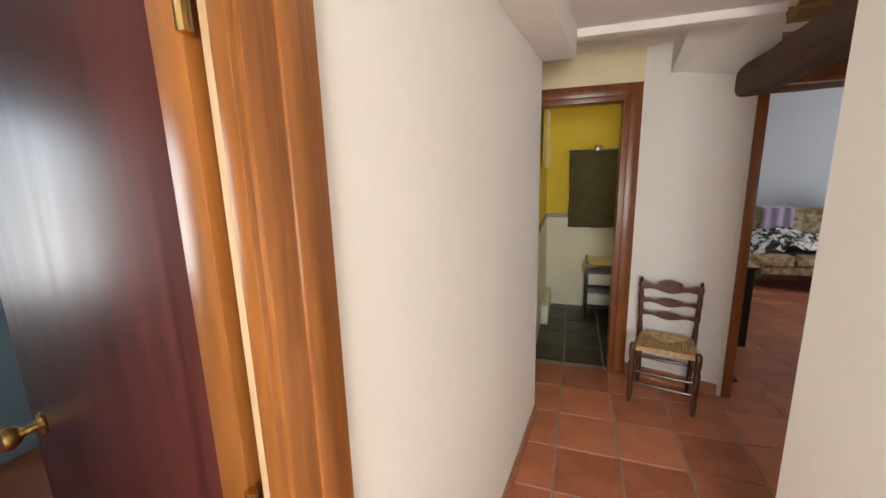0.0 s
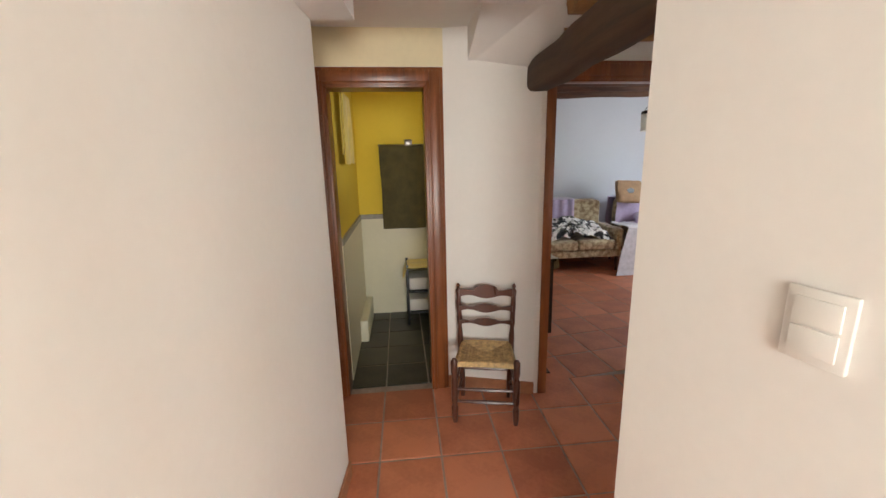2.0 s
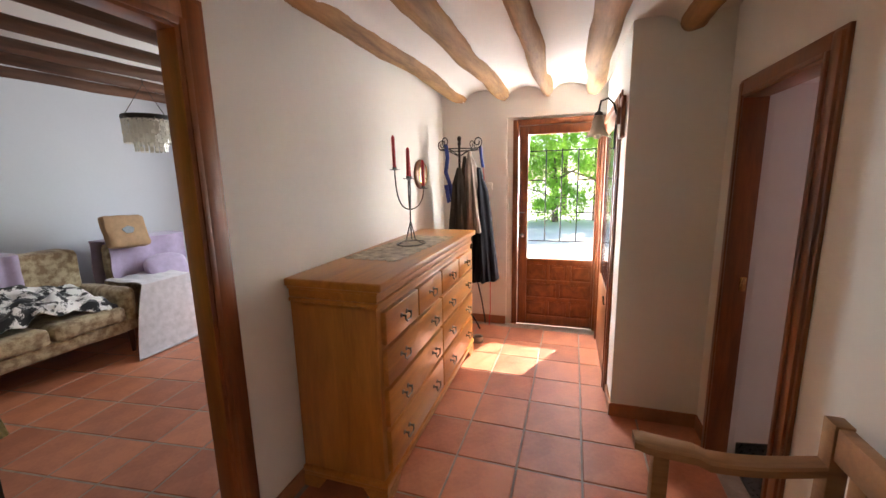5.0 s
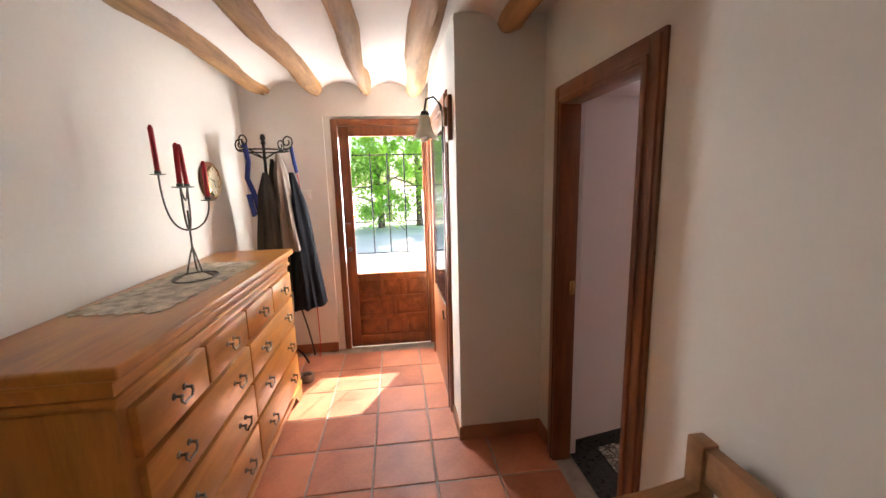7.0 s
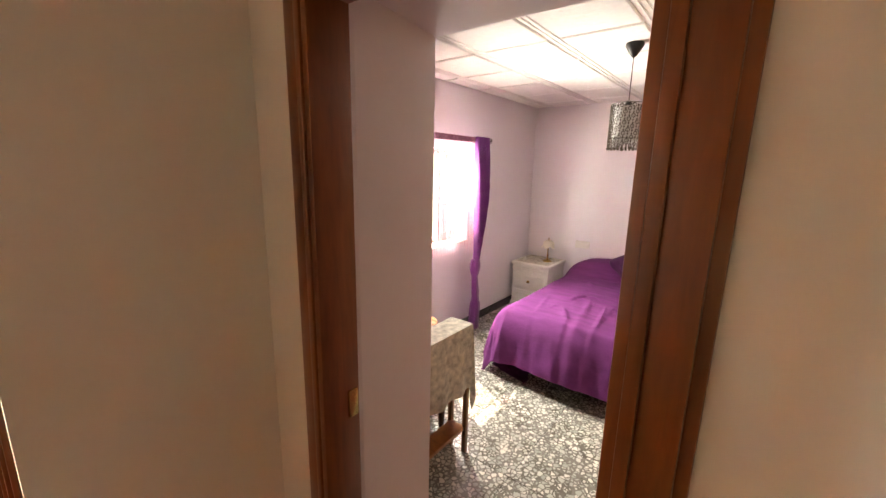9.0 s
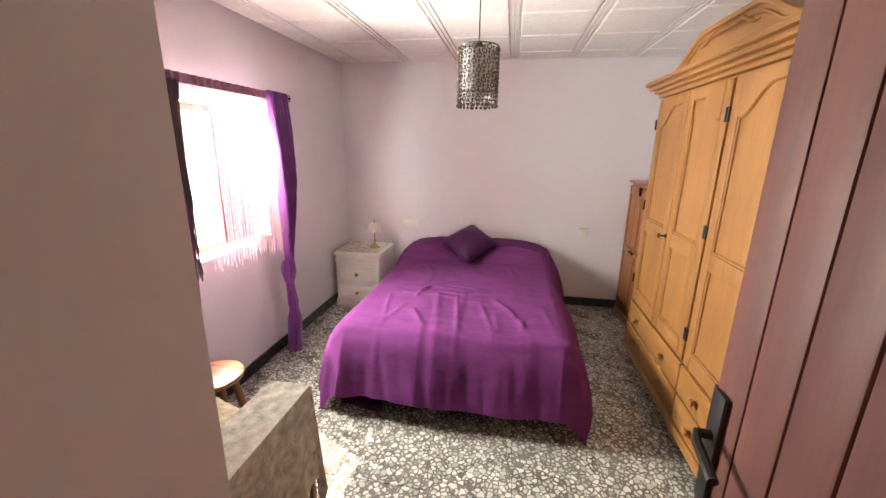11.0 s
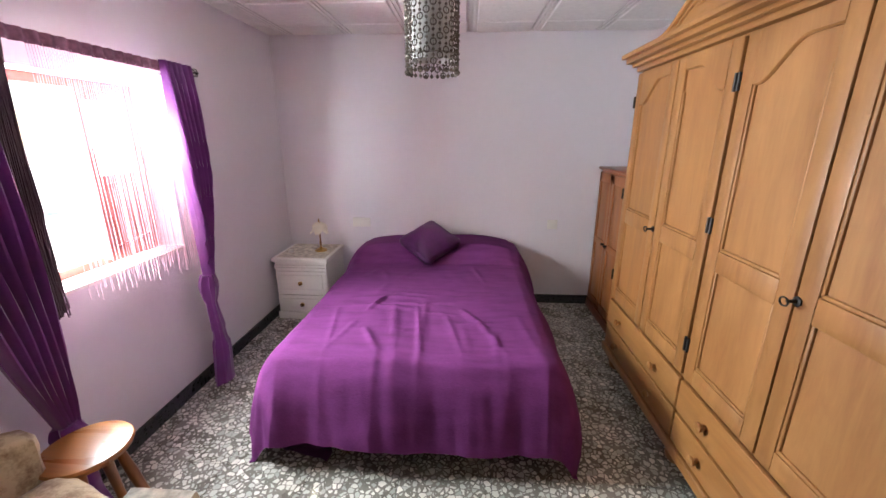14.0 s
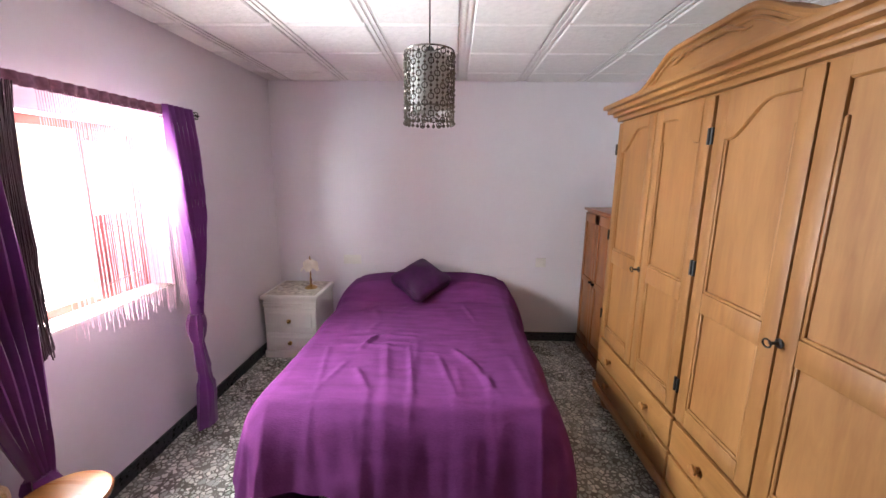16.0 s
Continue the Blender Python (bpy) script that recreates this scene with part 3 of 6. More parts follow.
solid("main_beam", bm, DARKBEAM, "thick dark weathered timber beam carried by the pier", "beam")


# ---- doors ----
def casing(bm, axis, at, lo, hi, top, w, d, out, left=True, right=True):
    """Moulded frame round an opening lo..hi x 0..top, on the face 'at', standing out by d to side out."""
    for k, (ww, dd) in enumerate(((w, d), (w * 0.62, d * 1.7), (w * 0.22, d * 2.3))):
        p, q = (at, at + out * dd) if out > 0 else (at + out * dd, at)
        def bx(u0, u1, z0, z1):
            if axis == "x":
                box(bm, (u0, p, z0), (u1, q, z1), 0.003)
            else:
                box(bm, (p, u0, z0), (q, u1, z1), 0.003)
        s = (w - ww) * 0.5 if k == 1 else 0.0
        if left:
            bx(lo - ww - s, lo - s, 0, top + s + ww)
        if right:
            bx(hi + s, hi + s + ww, 0, top + s + ww)
        bx(lo - s if left else lo, hi + s if right else hi, top + s, top + s + ww)


def door_frame(name, axis, at, lo, hi, top, w, depth, out, label, left=True, right=True):
    t = thing(name, ((lo + hi) / 2, at, 0) if axis == "x" else (at, (lo + hi) / 2, 0), label, "door frame")
    t["kind"] = "structure"
    bm = B()
    casing(bm, axis, at, lo, hi, top, w, 0.014, out, left, right)
    part("casing", bm, DWOODZ, t)
    bm = B()
    p, q = (at - 0.026, at + depth) if out < 0 else (at - depth, at + 0.026)
    j = 0.028
    for u0, u1, z0, z1 in ((lo - 0.012, lo + j - 0.012, 0, top), (hi - j + 0.012, hi + 0.012, 0, top), (lo - 0.012, hi + 0.012, top - 0.012, top + 0.016)):
        if axis == "x":
            box(bm, (u0, p, z0), (u1, q, z1), 0.002)
        else:
            box(bm, (p, u0, z0), (q, u1, z1), 0.002)
    part("jamb", bm, DWOODZ, t)
    return t


door_frame("door_1", "x", BACK, -0.525, 0.065, 1.975, 0.10, 0.13, -1, "dark-stained wooden frame of the open bathroom doorway")
bm_left = door_frame("door_2", "x", BACK, 0.815, 1.525, 2.005, 0.11, 0.055, -1, "brown wooden frame of the open sitting room doorway", left=False)
bm = B()
box(bm, (0.745, 3.085, 0), (0.800, BACK, 2.12), 0.004)
part("side_board", bm, DWOODZ, bm_left)
d3 = door_frame("door_3", "x", 1.262, 2.105, 2.725, 1.855, 0.078, 0.075, 1, "dark-stained wooden frame of the bedroom doorway")
bm = B()
box(bm, (2.703, 1.196, 0.93), (2.7085, 1.222, 1.0), 0.001)
part("strike_plate", bm, BRASS, d3, "worn brass strike plate")

# bedroom door leaf, boarded, standing open into the bedroom
leaf = thing("bedroom_door", (2.115, 1.15, 0), "open red-brown boarded bedroom door with iron handle", "door")
ML = pose(2.13, 1.145, 0, 0, 0, -95)
for k in range(7):
    bm = B()
    box(bm, (0.008 + k * 0.098, -0.036, 0.012), (0.008 + k * 0.098 + 0.0945, -0.004, 1.85), 0.005, ML)
    part("board", bm, PLANKZ, leaf)
bm = B()
box(bm, (-0.001, -0.037, 0.012), (0.008, -0.003, 1.85), 0.002, ML)
part("edge_strip", bm, AMBERZ, leaf, "varnished amber edge")
bm = B()
box(bm, (0.67, -0.030, 0.9), (0.698, -0.003, 1.06), 0.001, ML)
for sd in (-0.041, 0.003):
    box(bm, (0.63, sd - 0.004, 0.84), (0.67, sd + 0.004, 1.07), 0.003, ML)
part("lock_plate", bm, IRON, leaf)
for sd in (1, -1):
    bm = B()
    y = 0.03 if sd > 0 else -0.07
    tube(bm, [ML @ Vector((0.65, -0.02, 0.985)), ML @ Vector((0.65, y, 0.985)), ML @ Vector((0.62, y + 0.008 * sd, 0.985)), ML @ Vector((0.545, y + 0.008 * sd, 0.975))], 0.009)
    part("handle", bm, IRON, leaf)
bm = B()
for z in (0.25, 0.95, 1.62):
    tube(bm, [ML @ Vector((0.0, 0.008, z)), ML @ Vector((0.0, 0.008, z + 0.09))], 0.009)
part("hinge", bm, IRON, leaf)

# frame and leaf of the side room door in the corridor
cd = thing("corridor_door", (-0.64, 0.6, 0), "open glossy dark mahogany door in a varnished pine frame", "door")
MS = Matrix.Translation((lx(0.65), 0.65, 0)) @ pose(0, 0, 0, 0, 0, -5.7)
bm = B()
for a, b, d in ((-0.03, 0.112, 0.016), (-0.02, 0.085, 0.024), (0.03, 0.065, 0.029)):
    box(bm, (-0.014 if a < -0.025 else -0.005, a, 0), (d, b, 2.12), 0.004, MS)
part("casing", bm, AMBERZ, cd)
bm = B()
box(bm, (-0.034, -0.024, 0), (-0.014, 0.03, 2.06), 0.003, MS)
part("jamb", bm, wood("pale_worn_pine", (0.62, 0.42, 0.24), (0.42, 0.26, 0.13), "z", 0.6), cd, "pale unpainted inner jamb")
bm = B()
ME = pose(-0.69, 0.657, 0, 0, 0, 171.5)
box(bm, (0.0, -0.02, 0.012), (0.80, 0.02, 2.03), 0.003, ME)
lf = part("leaf", bm, MAHOG, cd)
bm = B()
box(bm, (-0.004, -0.021, 0.012), (0.062, 0.021, 2.031), 0.003, ME)
part("edge_strip", bm, AMBERZ, cd)
bm = B()
for s in (-1, 1):
    lathe(bm, 0, 0, [(0.026, 0.0), (0.027, 0.006), (0.012, 0.012), (0.011, 0.035), (0.022, 0.045), (0.029, 0.058), (0.027, 0.072), (0.012, 0.08)], 20,
          ME @ Matrix.Translation((0.73, 0.02 * s, 0.98)) @ pose(0, 0, 0, -90 * s, 0, 0))
part("knob", bm, BRASS, cd, "round polished brass knob")
bm = B()
for z in (0.28, 1.0, 1.7):
    tube(bm, [ME @ Vector((-0.012, 0.022, z)), ME @ Vector((-0.012, 0.022, z + 0.09))], 0.009)
part("hinge", bm, BRASS, cd)

# front door
fd = thing("front_door", (4.42, 2.08, 0), "half-glazed dark wooden front door with small raised panels", "door")
FY0, FY1 = 1.745, 2.565
bm = B()
box(bm, (4.395, FY1 - 0.055, 0), (4.46, FY1, 2.04), 0.004)
box(bm, (4.395, FY0, 0), (4.46, FY0 + 0.035, 2.04), 0.004)
box(bm, (4.395, FY0 + 0.035, 1.985), (4.46, FY1 - 0.055, 2.04), 0.004)
part("outer_frame", bm, DWOODZ, fd)
bm = B()
GY0, GY1, GZ0, GZ1 = 1.80, 2.42, 0.70, 1.90
box(bm, (4.41, GY1, 0.01), (4.45, FY1 - 0.058, 1.982), 0.004)
box(bm, (4.41, FY0 + 0.036, 0.01), (4.45, GY0, 1.982), 0.004)
box(bm, (4.41, GY0, GZ1), (4.45, GY1, 1.982), 0.004)
box(bm, (4.41, GY0, GZ0 - 0.06), (4.45, GY1, GZ0), 0.004)
box(bm, (4.41, GY0, 0.01), (4.45, GY1, 0.11), 0.004)
for z in (0.285, 0.465):
    box(bm, (4.412, GY0, z - 0.018), (4.448, GY1, z + 0.018), 0.004)
rows = [(0.11, 0.267, 3), (0.303, 0.447, 2), (0.483, 0.64, 3)]
for z0, z1, n in rows:
    for k in range(1, n):
        y = GY0 + (GY1 - GY0) * k / n
        box(bm, (4.412, y - 0.02, z0), (4.448, y + 0.02, z1), 0.003)
part("leaf_frame", bm, DWOODZ, fd)
for z0, z1, n in rows:
    for k in range(n):
        w = (GY1 - GY0) / n
        y0, y1 = GY0 + w * k + (0.012 if k else -0.006), GY0 + w * (k + 1) - (0.012 if k < n - 1 else -0.006)
        bm = B()
        box(bm, (4.424, y0, z0 - 0.006), (4.44, y1, z1 + 0.006), 0.002)
        box(bm, (4.418, y0 + 0.03, z0 + 0.02), (4.43, y1 - 0.03, z1 - 0.02), 0.006, seg=1)
        part("panel", bm, DWOODX, fd)
bm = B()
box(bm, (4.428, GY0, GZ0), (4.432, GY1, GZ1))
pane = part("pane", bm, GLASS, fd)
pane.visible_shadow = False
bm = B()
lathe(bm, 0, 0, [(0.022, 0), (0.023, 0.004), (0.01, 0.008), (0.009, 0.02), (0.017, 0.03), (0.015, 0.042), (0.004, 0.045)], 16, pose(4.41, 2.468, 0.93, 0, -90, 0))
part("knob", bm, PEWTER, fd)
bm = B()
tube(bm, [(4.405, 2.45, 1.16), (4.405, 2.50, 1.16)], 0.006)
tube(bm, [(4.405, 2.47, 1.16), (4.385, 2.465, 1.16)], 0.005)
part("bolt", bm, PEWTER, fd)
# iron grille outside the glass
gr = thing("window_grille", (4.50, 2.10, 0.75), "black wrought-iron bars outside the front door glass", "grille")
def bar(pts, r=0.006):
    b = B()
    tube(b, pts, r, 6)
    part("bar", b, IRON, gr)


for k in range(1, 4):
    y = GY0 + (GY1 - GY0) * k / 4
    bar([(4.67, y, 0.84), (4.67, y, 1.78)])
bar([(4.672, GY0 - 0.01, 1.76), (4.672, GY1 + 0.01, 1.76)])
bar([(4.672, GY0 - 0.01, 0.84), (4.672, GY1 + 0.01, 0.84)])
for z in (1.14, 1.47):
    bar([(4.672, GY1 + 0.01, z), (4.672, GY1 - 0.155, z)])
    bar([(4.672, GY0 + 0.155, z), (4.672, GY0 - 0.01, z)])
for s in (-1, 1):
    bar([(4.674, 2.11 + s * (0.03 + 0.035 * math.cos(a)), 1.25 + 0.035 * math.sin(a) * 1.3) for a in np.linspace(0.5, 5.6, 14)], 0.004)
    bar([(4.674, 2.11 + s * 0.02, 1.20), (4.674, 2.11 + s * 0.14, 1.05)], 0.004)

# cupboard door in the side wall next to the front door
cu = thing("cupboard_door", (3.7, 1.74, 0), "closed dark wooden cupboard door with dark glass beside the entrance", "door")
bm = B()
casing(bm, "x", 1.74, 3.32, 4.19, 1.93, 0.09, 0.012, 1)
part("casing", bm, DWOODZ, cu)
bm = B()
box(bm, (3.32, 1.736, 0.01), (4.19, 1.752, 0.66), 0.002)
for a, b, z0, z1 in ((3.32, 3.42, 0.66, 1.93), (4.09, 4.19, 0.66, 1.93), (3.42, 4.09, 1.83, 1.93)):
    box(bm, (a, 1.736, z0), (b, 1.752, z1), 0.002)
part("leaf", bm, DWOODZ, cu)
bm = B()
box(bm, (3.42, 1.737, 0.66), (4.09, 1.746, 1.83))
part("pane", bm, DGLASS, cu, "dark glass panel")
bm = B()
tube(bm, [(3.38, 1.752, 0.60), (3.38, 1.775, 0.60), (3.38, 1.78, 0.66)], 0.006)
part("handle", bm, IRON, cu)


# ---- bedroom window ----
win = thing("window_1", (4.22, -0.83, 0.86), "small recessed window with faded red wooden sashes", "window")
win["kind"] = "structure"
bm = B()
for a, b in (((4.19, -1.22, 0.86), (4.24, -1.18, 1.68)), ((4.19, -0.40, 0.86), (4.24, -0.36, 1.68)), ((4.19, -1.18, 1.64), (4.24, -0.40, 1.68)), ((4.19, -1.18, 0.86), (4.24, -0.40, 0.90))):
    box(bm, a, b, 0.003)
part("window_frame", bm, REDPAINT, win)


def sash(m, w):
    bm = B()
    for a, b in (((0, -0.015, 0.0), (0.045, 0.015, 0.73)), ((w - 0.045, -0.015, 0.0), (w, 0.015, 0.73)), ((0.045, -0.015, 0.685), (w - 0.045, 0.015, 0.73)),
                 ((0.045, -0.015, 0.0), (w - 0.045, 0.015, 0.05)), ((0.045, -0.015, 0.33), (w - 0.045, 0.015, 0.37))):
        box(bm, a, b, 0.003, m)
    s = part("sash", bm, REDPAINT, win, "faded red sash")
    bm = B()
    box(bm, (0.045, -0.006, 0.05), (w - 0.045, 0.006, 0.33), 0.001, m)
    box(bm, (0.075, -0.011, 0.08), (w - 0.075, 0.011, 0.30), 0.004, m)
    part("panel", bm, REDPAINT, s)
    bm = B()
    box(bm, (0.045, -0.002, 0.37), (w - 0.045, 0.002, 0.685), 0, m)
    p = part("pane", bm, GLASS, s)
    p.visible_shadow = False


sash(pose(4.20, -1.18, 0.905, 0, 0, 104), 0.38)
sash(pose(4.245, -0.405, 0.905, 0, 0, 8), 0.38)
bm = B()
box(bm, (4.055, -1.23, 0.845), (4.42, -0.35, 0.863), 0.004)
part("window_sill", bm, WHITEP, win)


# ---- hall things ----
def ladder_chair():
    t = thing("ladderback_chair", (0.36, 3.03, 0), "dark brown ladderback chair with woven rush seat against the pier", "chair")
    M = pose(0.365, 2.985, 0, 0, 0, -13)
    def P(x, y, z):
        return M @ Vector((x, y, z))
    for s in (-1, 1):
        bm = B()
        prof = [(0.013, 0), (0.017, 0.03), (0.02, 0.10), (0.014, 0.12), (0.02, 0.15), (0.02, 0.28), (0.014, 0.30), (0.021, 0.33), (0.021, 0.40), (0.012, 0.415)]
        lathe(bm, s * 0.18, -0.15, prof, 12, M)
        part("front_leg", bm, CHAIRW, t)
        bm = B()
        pts, rr = [], []
        for z, y, r in ((0, 0.13, 0.013), (0.1, 0.13, 0.018), (0.36, 0.13, 0.019), (0.45, 0.13, 0.017), (0.50, 0.131, 0.012), (0.53, 0.132, 0.018), (0.60, 0.134, 0.015), (0.63, 0.135, 0.018), (0.70, 0.137, 0.014), (0.74, 0.139, 0.018), (0.755, 0.14, 0.008), (0.768, 0.14, 0.014), (0.785, 0.14, 0.004)):
            pts.append(P(s * (0.15 + 0.025 * z / 0.78), y, z))
            rr.append(r)
        tube(bm, pts, rr, 12)
        part("back_post", bm, CHAIRW, t)
    for k, (z, h) in enumerate(((0.515, 0.032), (0.605, 0.036), (0.70, 0.055))):
        bm = B()
        def f(u, v, z=z, h=h, k=k):
            x = (u - 0.5) * 0.335
            top = h * (1 + (0.25 if abs(u - 0.5) < 0.22 else -0.12) * (1 if k == 2 else 0.4) + 0.15 * math.cos(u * 12.6))
            lo = -0.012 * math.cos((u - 0.5) * 9)
            return P(x, 0.118 + (z - 0.45) * 0.03 + 0.018 * math.cos((u - 0.5) * 3.1), z + lo + v * (top - lo))
        sheet(bm, f, 26, 3)
        thicken(bm, 0.014)
        part("back_slat", bm, CHAIRW, t)
    bm = B()
    def seat(u, v):
        x, y = (u - 0.5) * 2, (v - 0.5) * 2
        w = 0.19 - 0.028 * (v)
        d = max(abs(x), abs(y))
        ridge = 0.012 * (1 - abs(abs(x) - abs(y)))
        sag = -0.018 * (1 - d * d)
        weave = 0.0022 * math.sin((abs(x) if abs(x) > abs(y) else abs(y)) * 60)
        edge = -0.03 * max(0, d - 0.93) / 0.07
        return P(x * w, -0.005 + y * 0.158, 0.405 + sag + weave + edge - ridge * 0.4)
    sheet(bm, seat, 72, 60)
    thicken(bm, 0.012)
    part("seat", bm, RUSH, t, "woven rush seat worn at the front")
    for z, a, b in ((0.14, -0.15, -0.15), (0.22, -0.15, -0.15), (0.2, 0.135, 0.135)):
        bm = B()
        tube(bm, [P(-0.175, a, z), P(-0.06, a, z), P(0, a, z), P(0.06, a, z), P(0.175, b, z)], [0.008, 0.011, 0.013, 0.011, 0.008])
        part("stretcher", bm, CHAIRW, t)
    for s in (-1, 1):
        for z in (0.12, 0.24):
            bm = B()
            tube(bm, [P(s * 0.18, -0.15, z), P(s * 0.158, 0.135, z + 0.01)], 0.009)
            part("stretcher", bm, CHAIRW, t)


ladder_chair()


def dresser():
    x0, x1, y0, y1, H = 1.93, 3.64, 2.80, 3.255, 1.078
    t = thing("chest_of_drawers", ((x0 + x1) / 2, (y0 + y1) / 2, 0), "wide honey-pine chest of ten drawers with swan-neck handles", "dresser")
    bm = B()
    box(bm, (x0, y0 + 0.012, 0.09), (x1, y1, 0.96), 0.006)
    part("body", bm, PINEZ, t)
    bm = B()
    for a, z0, z1 in ((0.0, 0.945, 0.965), (0.012, 0.965, 0.985), (0.006, 0.985, 1.025), (0.016, 1.025, 1.04)):
        box(bm, (x0 - a, y0 - a + 0.01, z0), (x1 + a, y1, z1), 0.005)
    part("cornice", bm, PINE, t)
    bm = B()
    box(bm, (x0 - 0.03, y0 - 0.028, 1.04), (x1 + 0.03, y1 + 0.003, 1.078), 0.009, seg=3)
    part("top", bm, PINE, t)
    bm = B()
    box(bm, (x0 - 0.018, y0 - 0.012, 0.085), (x1 + 0.018, y1, 0.115), 0.008)
    box(bm, (x0 - 0.01, y0 - 0.004, 0.06), (x1 + 0.01, y1, 0.085), 0.004)
    part("plinth", bm, PINE, t)
    for cx, sx in ((x0 - 0.012, 1), (x1 + 0.012, -1)):
        for cy, sy in ((y0 - 0.006, 1), (y1, -1)):
            bm = B()
            prism(bm, [(cx, cy), (cx + sx * 0.16, cy), (cx + sx * 0.16, cy + sy * 0.03), (cx + sx * 0.03, cy + sy * 0.03), (cx + sx * 0.03, cy + sy * 0.13), (cx, cy + sy * 0.13)], 0.0, 0.062)
            for v in bm.verts:
                if v.co.z < 0.01:
                    v.co.x = cx + (v.co.x - cx) * 0.62
                    v.co.y = cy + (v.co.y - cy) * 0.62
            part("bracket_foot", bm, PINE, t)
    w = x1 - x0 - 0.07
    rows = [(0.775, 0.93, 4), (0.575, 0.755, 2), (0.37, 0.555, 2), (0.135, 0.35, 2)]
    for z0, z1, n in rows:
        for k in range(n):
            a = x0 + 0.035 + w * k / n + 0.006
            b = x0 + 0.035 + w * (k + 1) / n - 0.006
            bm = B()
            box(bm, (a, y0 - 0.012, z0), (b, y0 + 0.02, z1), 0.007, seg=2)
            d = part("drawer", bm, PINE, t)
            for hx in ([(a + b) / 2] if n == 4 else [a + (b - a) * 0.22, a + (b - a) * 0.78]):
                zc = (z0 + z1) / 2 + 0.01
                bm = B()
                for s in (-1, 1):
                    lathe(bm, 0, 0, [(0.012, 0), (0.012, 0.004), (0.005, 0.008), (0.005, 0.02), (0.008, 0.026), (0.003, 0.03)], 10, pose(hx + s * 0.032, y0 - 0.012, zc, 90, 0, 0))
                tube(bm, [(hx - 0.032, y0 - 0.034, zc), (hx - 0.036, y0 - 0.036, zc - 0.015), (hx - 0.022, y0 - 0.038, zc - 0.03), (hx, y0 - 0.038, zc - 0.026),
                          (hx + 0.022, y0 - 0.038, zc - 0.03), (hx + 0.036, y0 - 0.036, zc - 0.015), (hx + 0.032, y0 - 0.034, zc)], 0.0045, 6)
                part("handle", bm, PEWTER, d, "dark metal swan-neck handle")


dresser()
TOPZ = 1.0795
bm = B()
RM = pose(2.79, 3.03, 0, 0, 0, -4)
sheet(bm, lambda u, v: RM @ Vector(((u - 0.5) * 0.90 + 0.012 * math.sin(v * 40), (v - 0.5) * 0.33 + 0.008 * math.sin(u * 70), TOPZ + 0.0035 + 0.0025 * nz(u * 9, v * 5))), 60, 24)
thicken(bm, 0.002)
solid("table_runner", bm, RUNNER, "beige embroidered runner with scalloped edge lying on the chest", "table runner")


def candelabra():
    c = Vector((2.855, 3.02, TOPZ + 0.006))
    t = thing("candelabra", c, "dark wire candelabra with tall red candles on the chest", "candelabra")
    def P(x, y, z):
        return c + Vector((x, y, z)) * 1.06
    bm = B()
    tube(bm, [P(0.11 * math.cos(a), 0.085 * math.sin(a), 0.004) for a in np.linspace(0, 2 * math.pi, 25)], 0.004, 6)
    for k in range(3):
        a = k * 2.09 + 0.4
        tube(bm, [P(0.11 * math.cos(a), 0.085 * math.sin(a), 0.006), P(0.04 * math.cos(a), 0.03 * math.sin(a), 0.03), P(0.012 * math.cos(a), 0.01 * math.sin(a), 0.11), P(0, 0, 0.14)], 0.0038, 6)
    part("base", bm, STEEL, t)
    bm = B()
    tube(bm, [P(0, 0, 0.13), P(0.002, 0, 0.30)], 0.0045, 6)
    tube(bm, [P(0.008, 0.004, 0.15), P(0.010, 0.004, 0.30)], 0.0035, 6)
    part("stem", bm, STEEL, t)
    tips = []
    for rad, z, ang in ((0.125, 0.40, 0.35), (0.125, 0.40, 3.49), (0.085, 0.455, 1.92), (0.085, 0.34, 5.06)):
        ux, uy = math.cos(ang), math.sin(ang)
        bm = B()
        tube(bm, [P(ux * rad * math.sin(s), uy * rad * math.sin(s), 0.215 + 0.10 * (1 - math.cos(s)) + (z - 0.315) * (s / 1.5708) ** 3) for s in np.linspace(0, 1.5708, 12)], 0.0042, 6)
        part("arm", bm, STEEL, t)
        tips.append((ux * rad, uy * rad, z))
    bm = B()
    a, b = tips[0], tips[1]
    tube(bm, [P(a[0] + (b[0] - a[0]) * s, a[1] + (b[1] - a[1]) * s, a[2] - 0.055 * math.sin(s * math.pi)) for s in np.linspace(0, 1, 12)], 0.004, 6)
    part("cross_bar", bm, STEEL, t)
    for k, (x, y, z) in enumerate(tips):
        bm = B()
        lathe(bm, *P(x, y, 0).xy, [(0.006, c.z + 1.06 * z - 0.004), (0.032, c.z + 1.06 * z), (0.032, c.z + 1.06 * z + 0.002), (0.013, c.z + 1.06 * z + 0.004), (0.013, c.z + 1.06 * z + 0.016), (0.011, c.z + 1.06 * z + 0.016)], 16)
        part("drip_pan", bm, STEEL, t)
        ln = [(-0.02, 0.002), (0.006, 0), (-0.004, 0.002), (-0.012, -0.002)][k]
        h = [0.19, 0.175, 0.20, 0.17][k]
        bm = B()
        tube(bm, [P(x, y, z + 0.004), P(x + ln[0] * 0.5, y + ln[1] * 0.5, z + h * 0.5), P(x + ln[0], y + ln[1], z + h - 0.012), P(x + ln[0] * 1.05, y + ln[1], z + h)], [0.0105, 0.0105, 0.0105, 0.004], 12)
        part("candle", bm, REDWAX, t, "red wax candle")


candelabra()


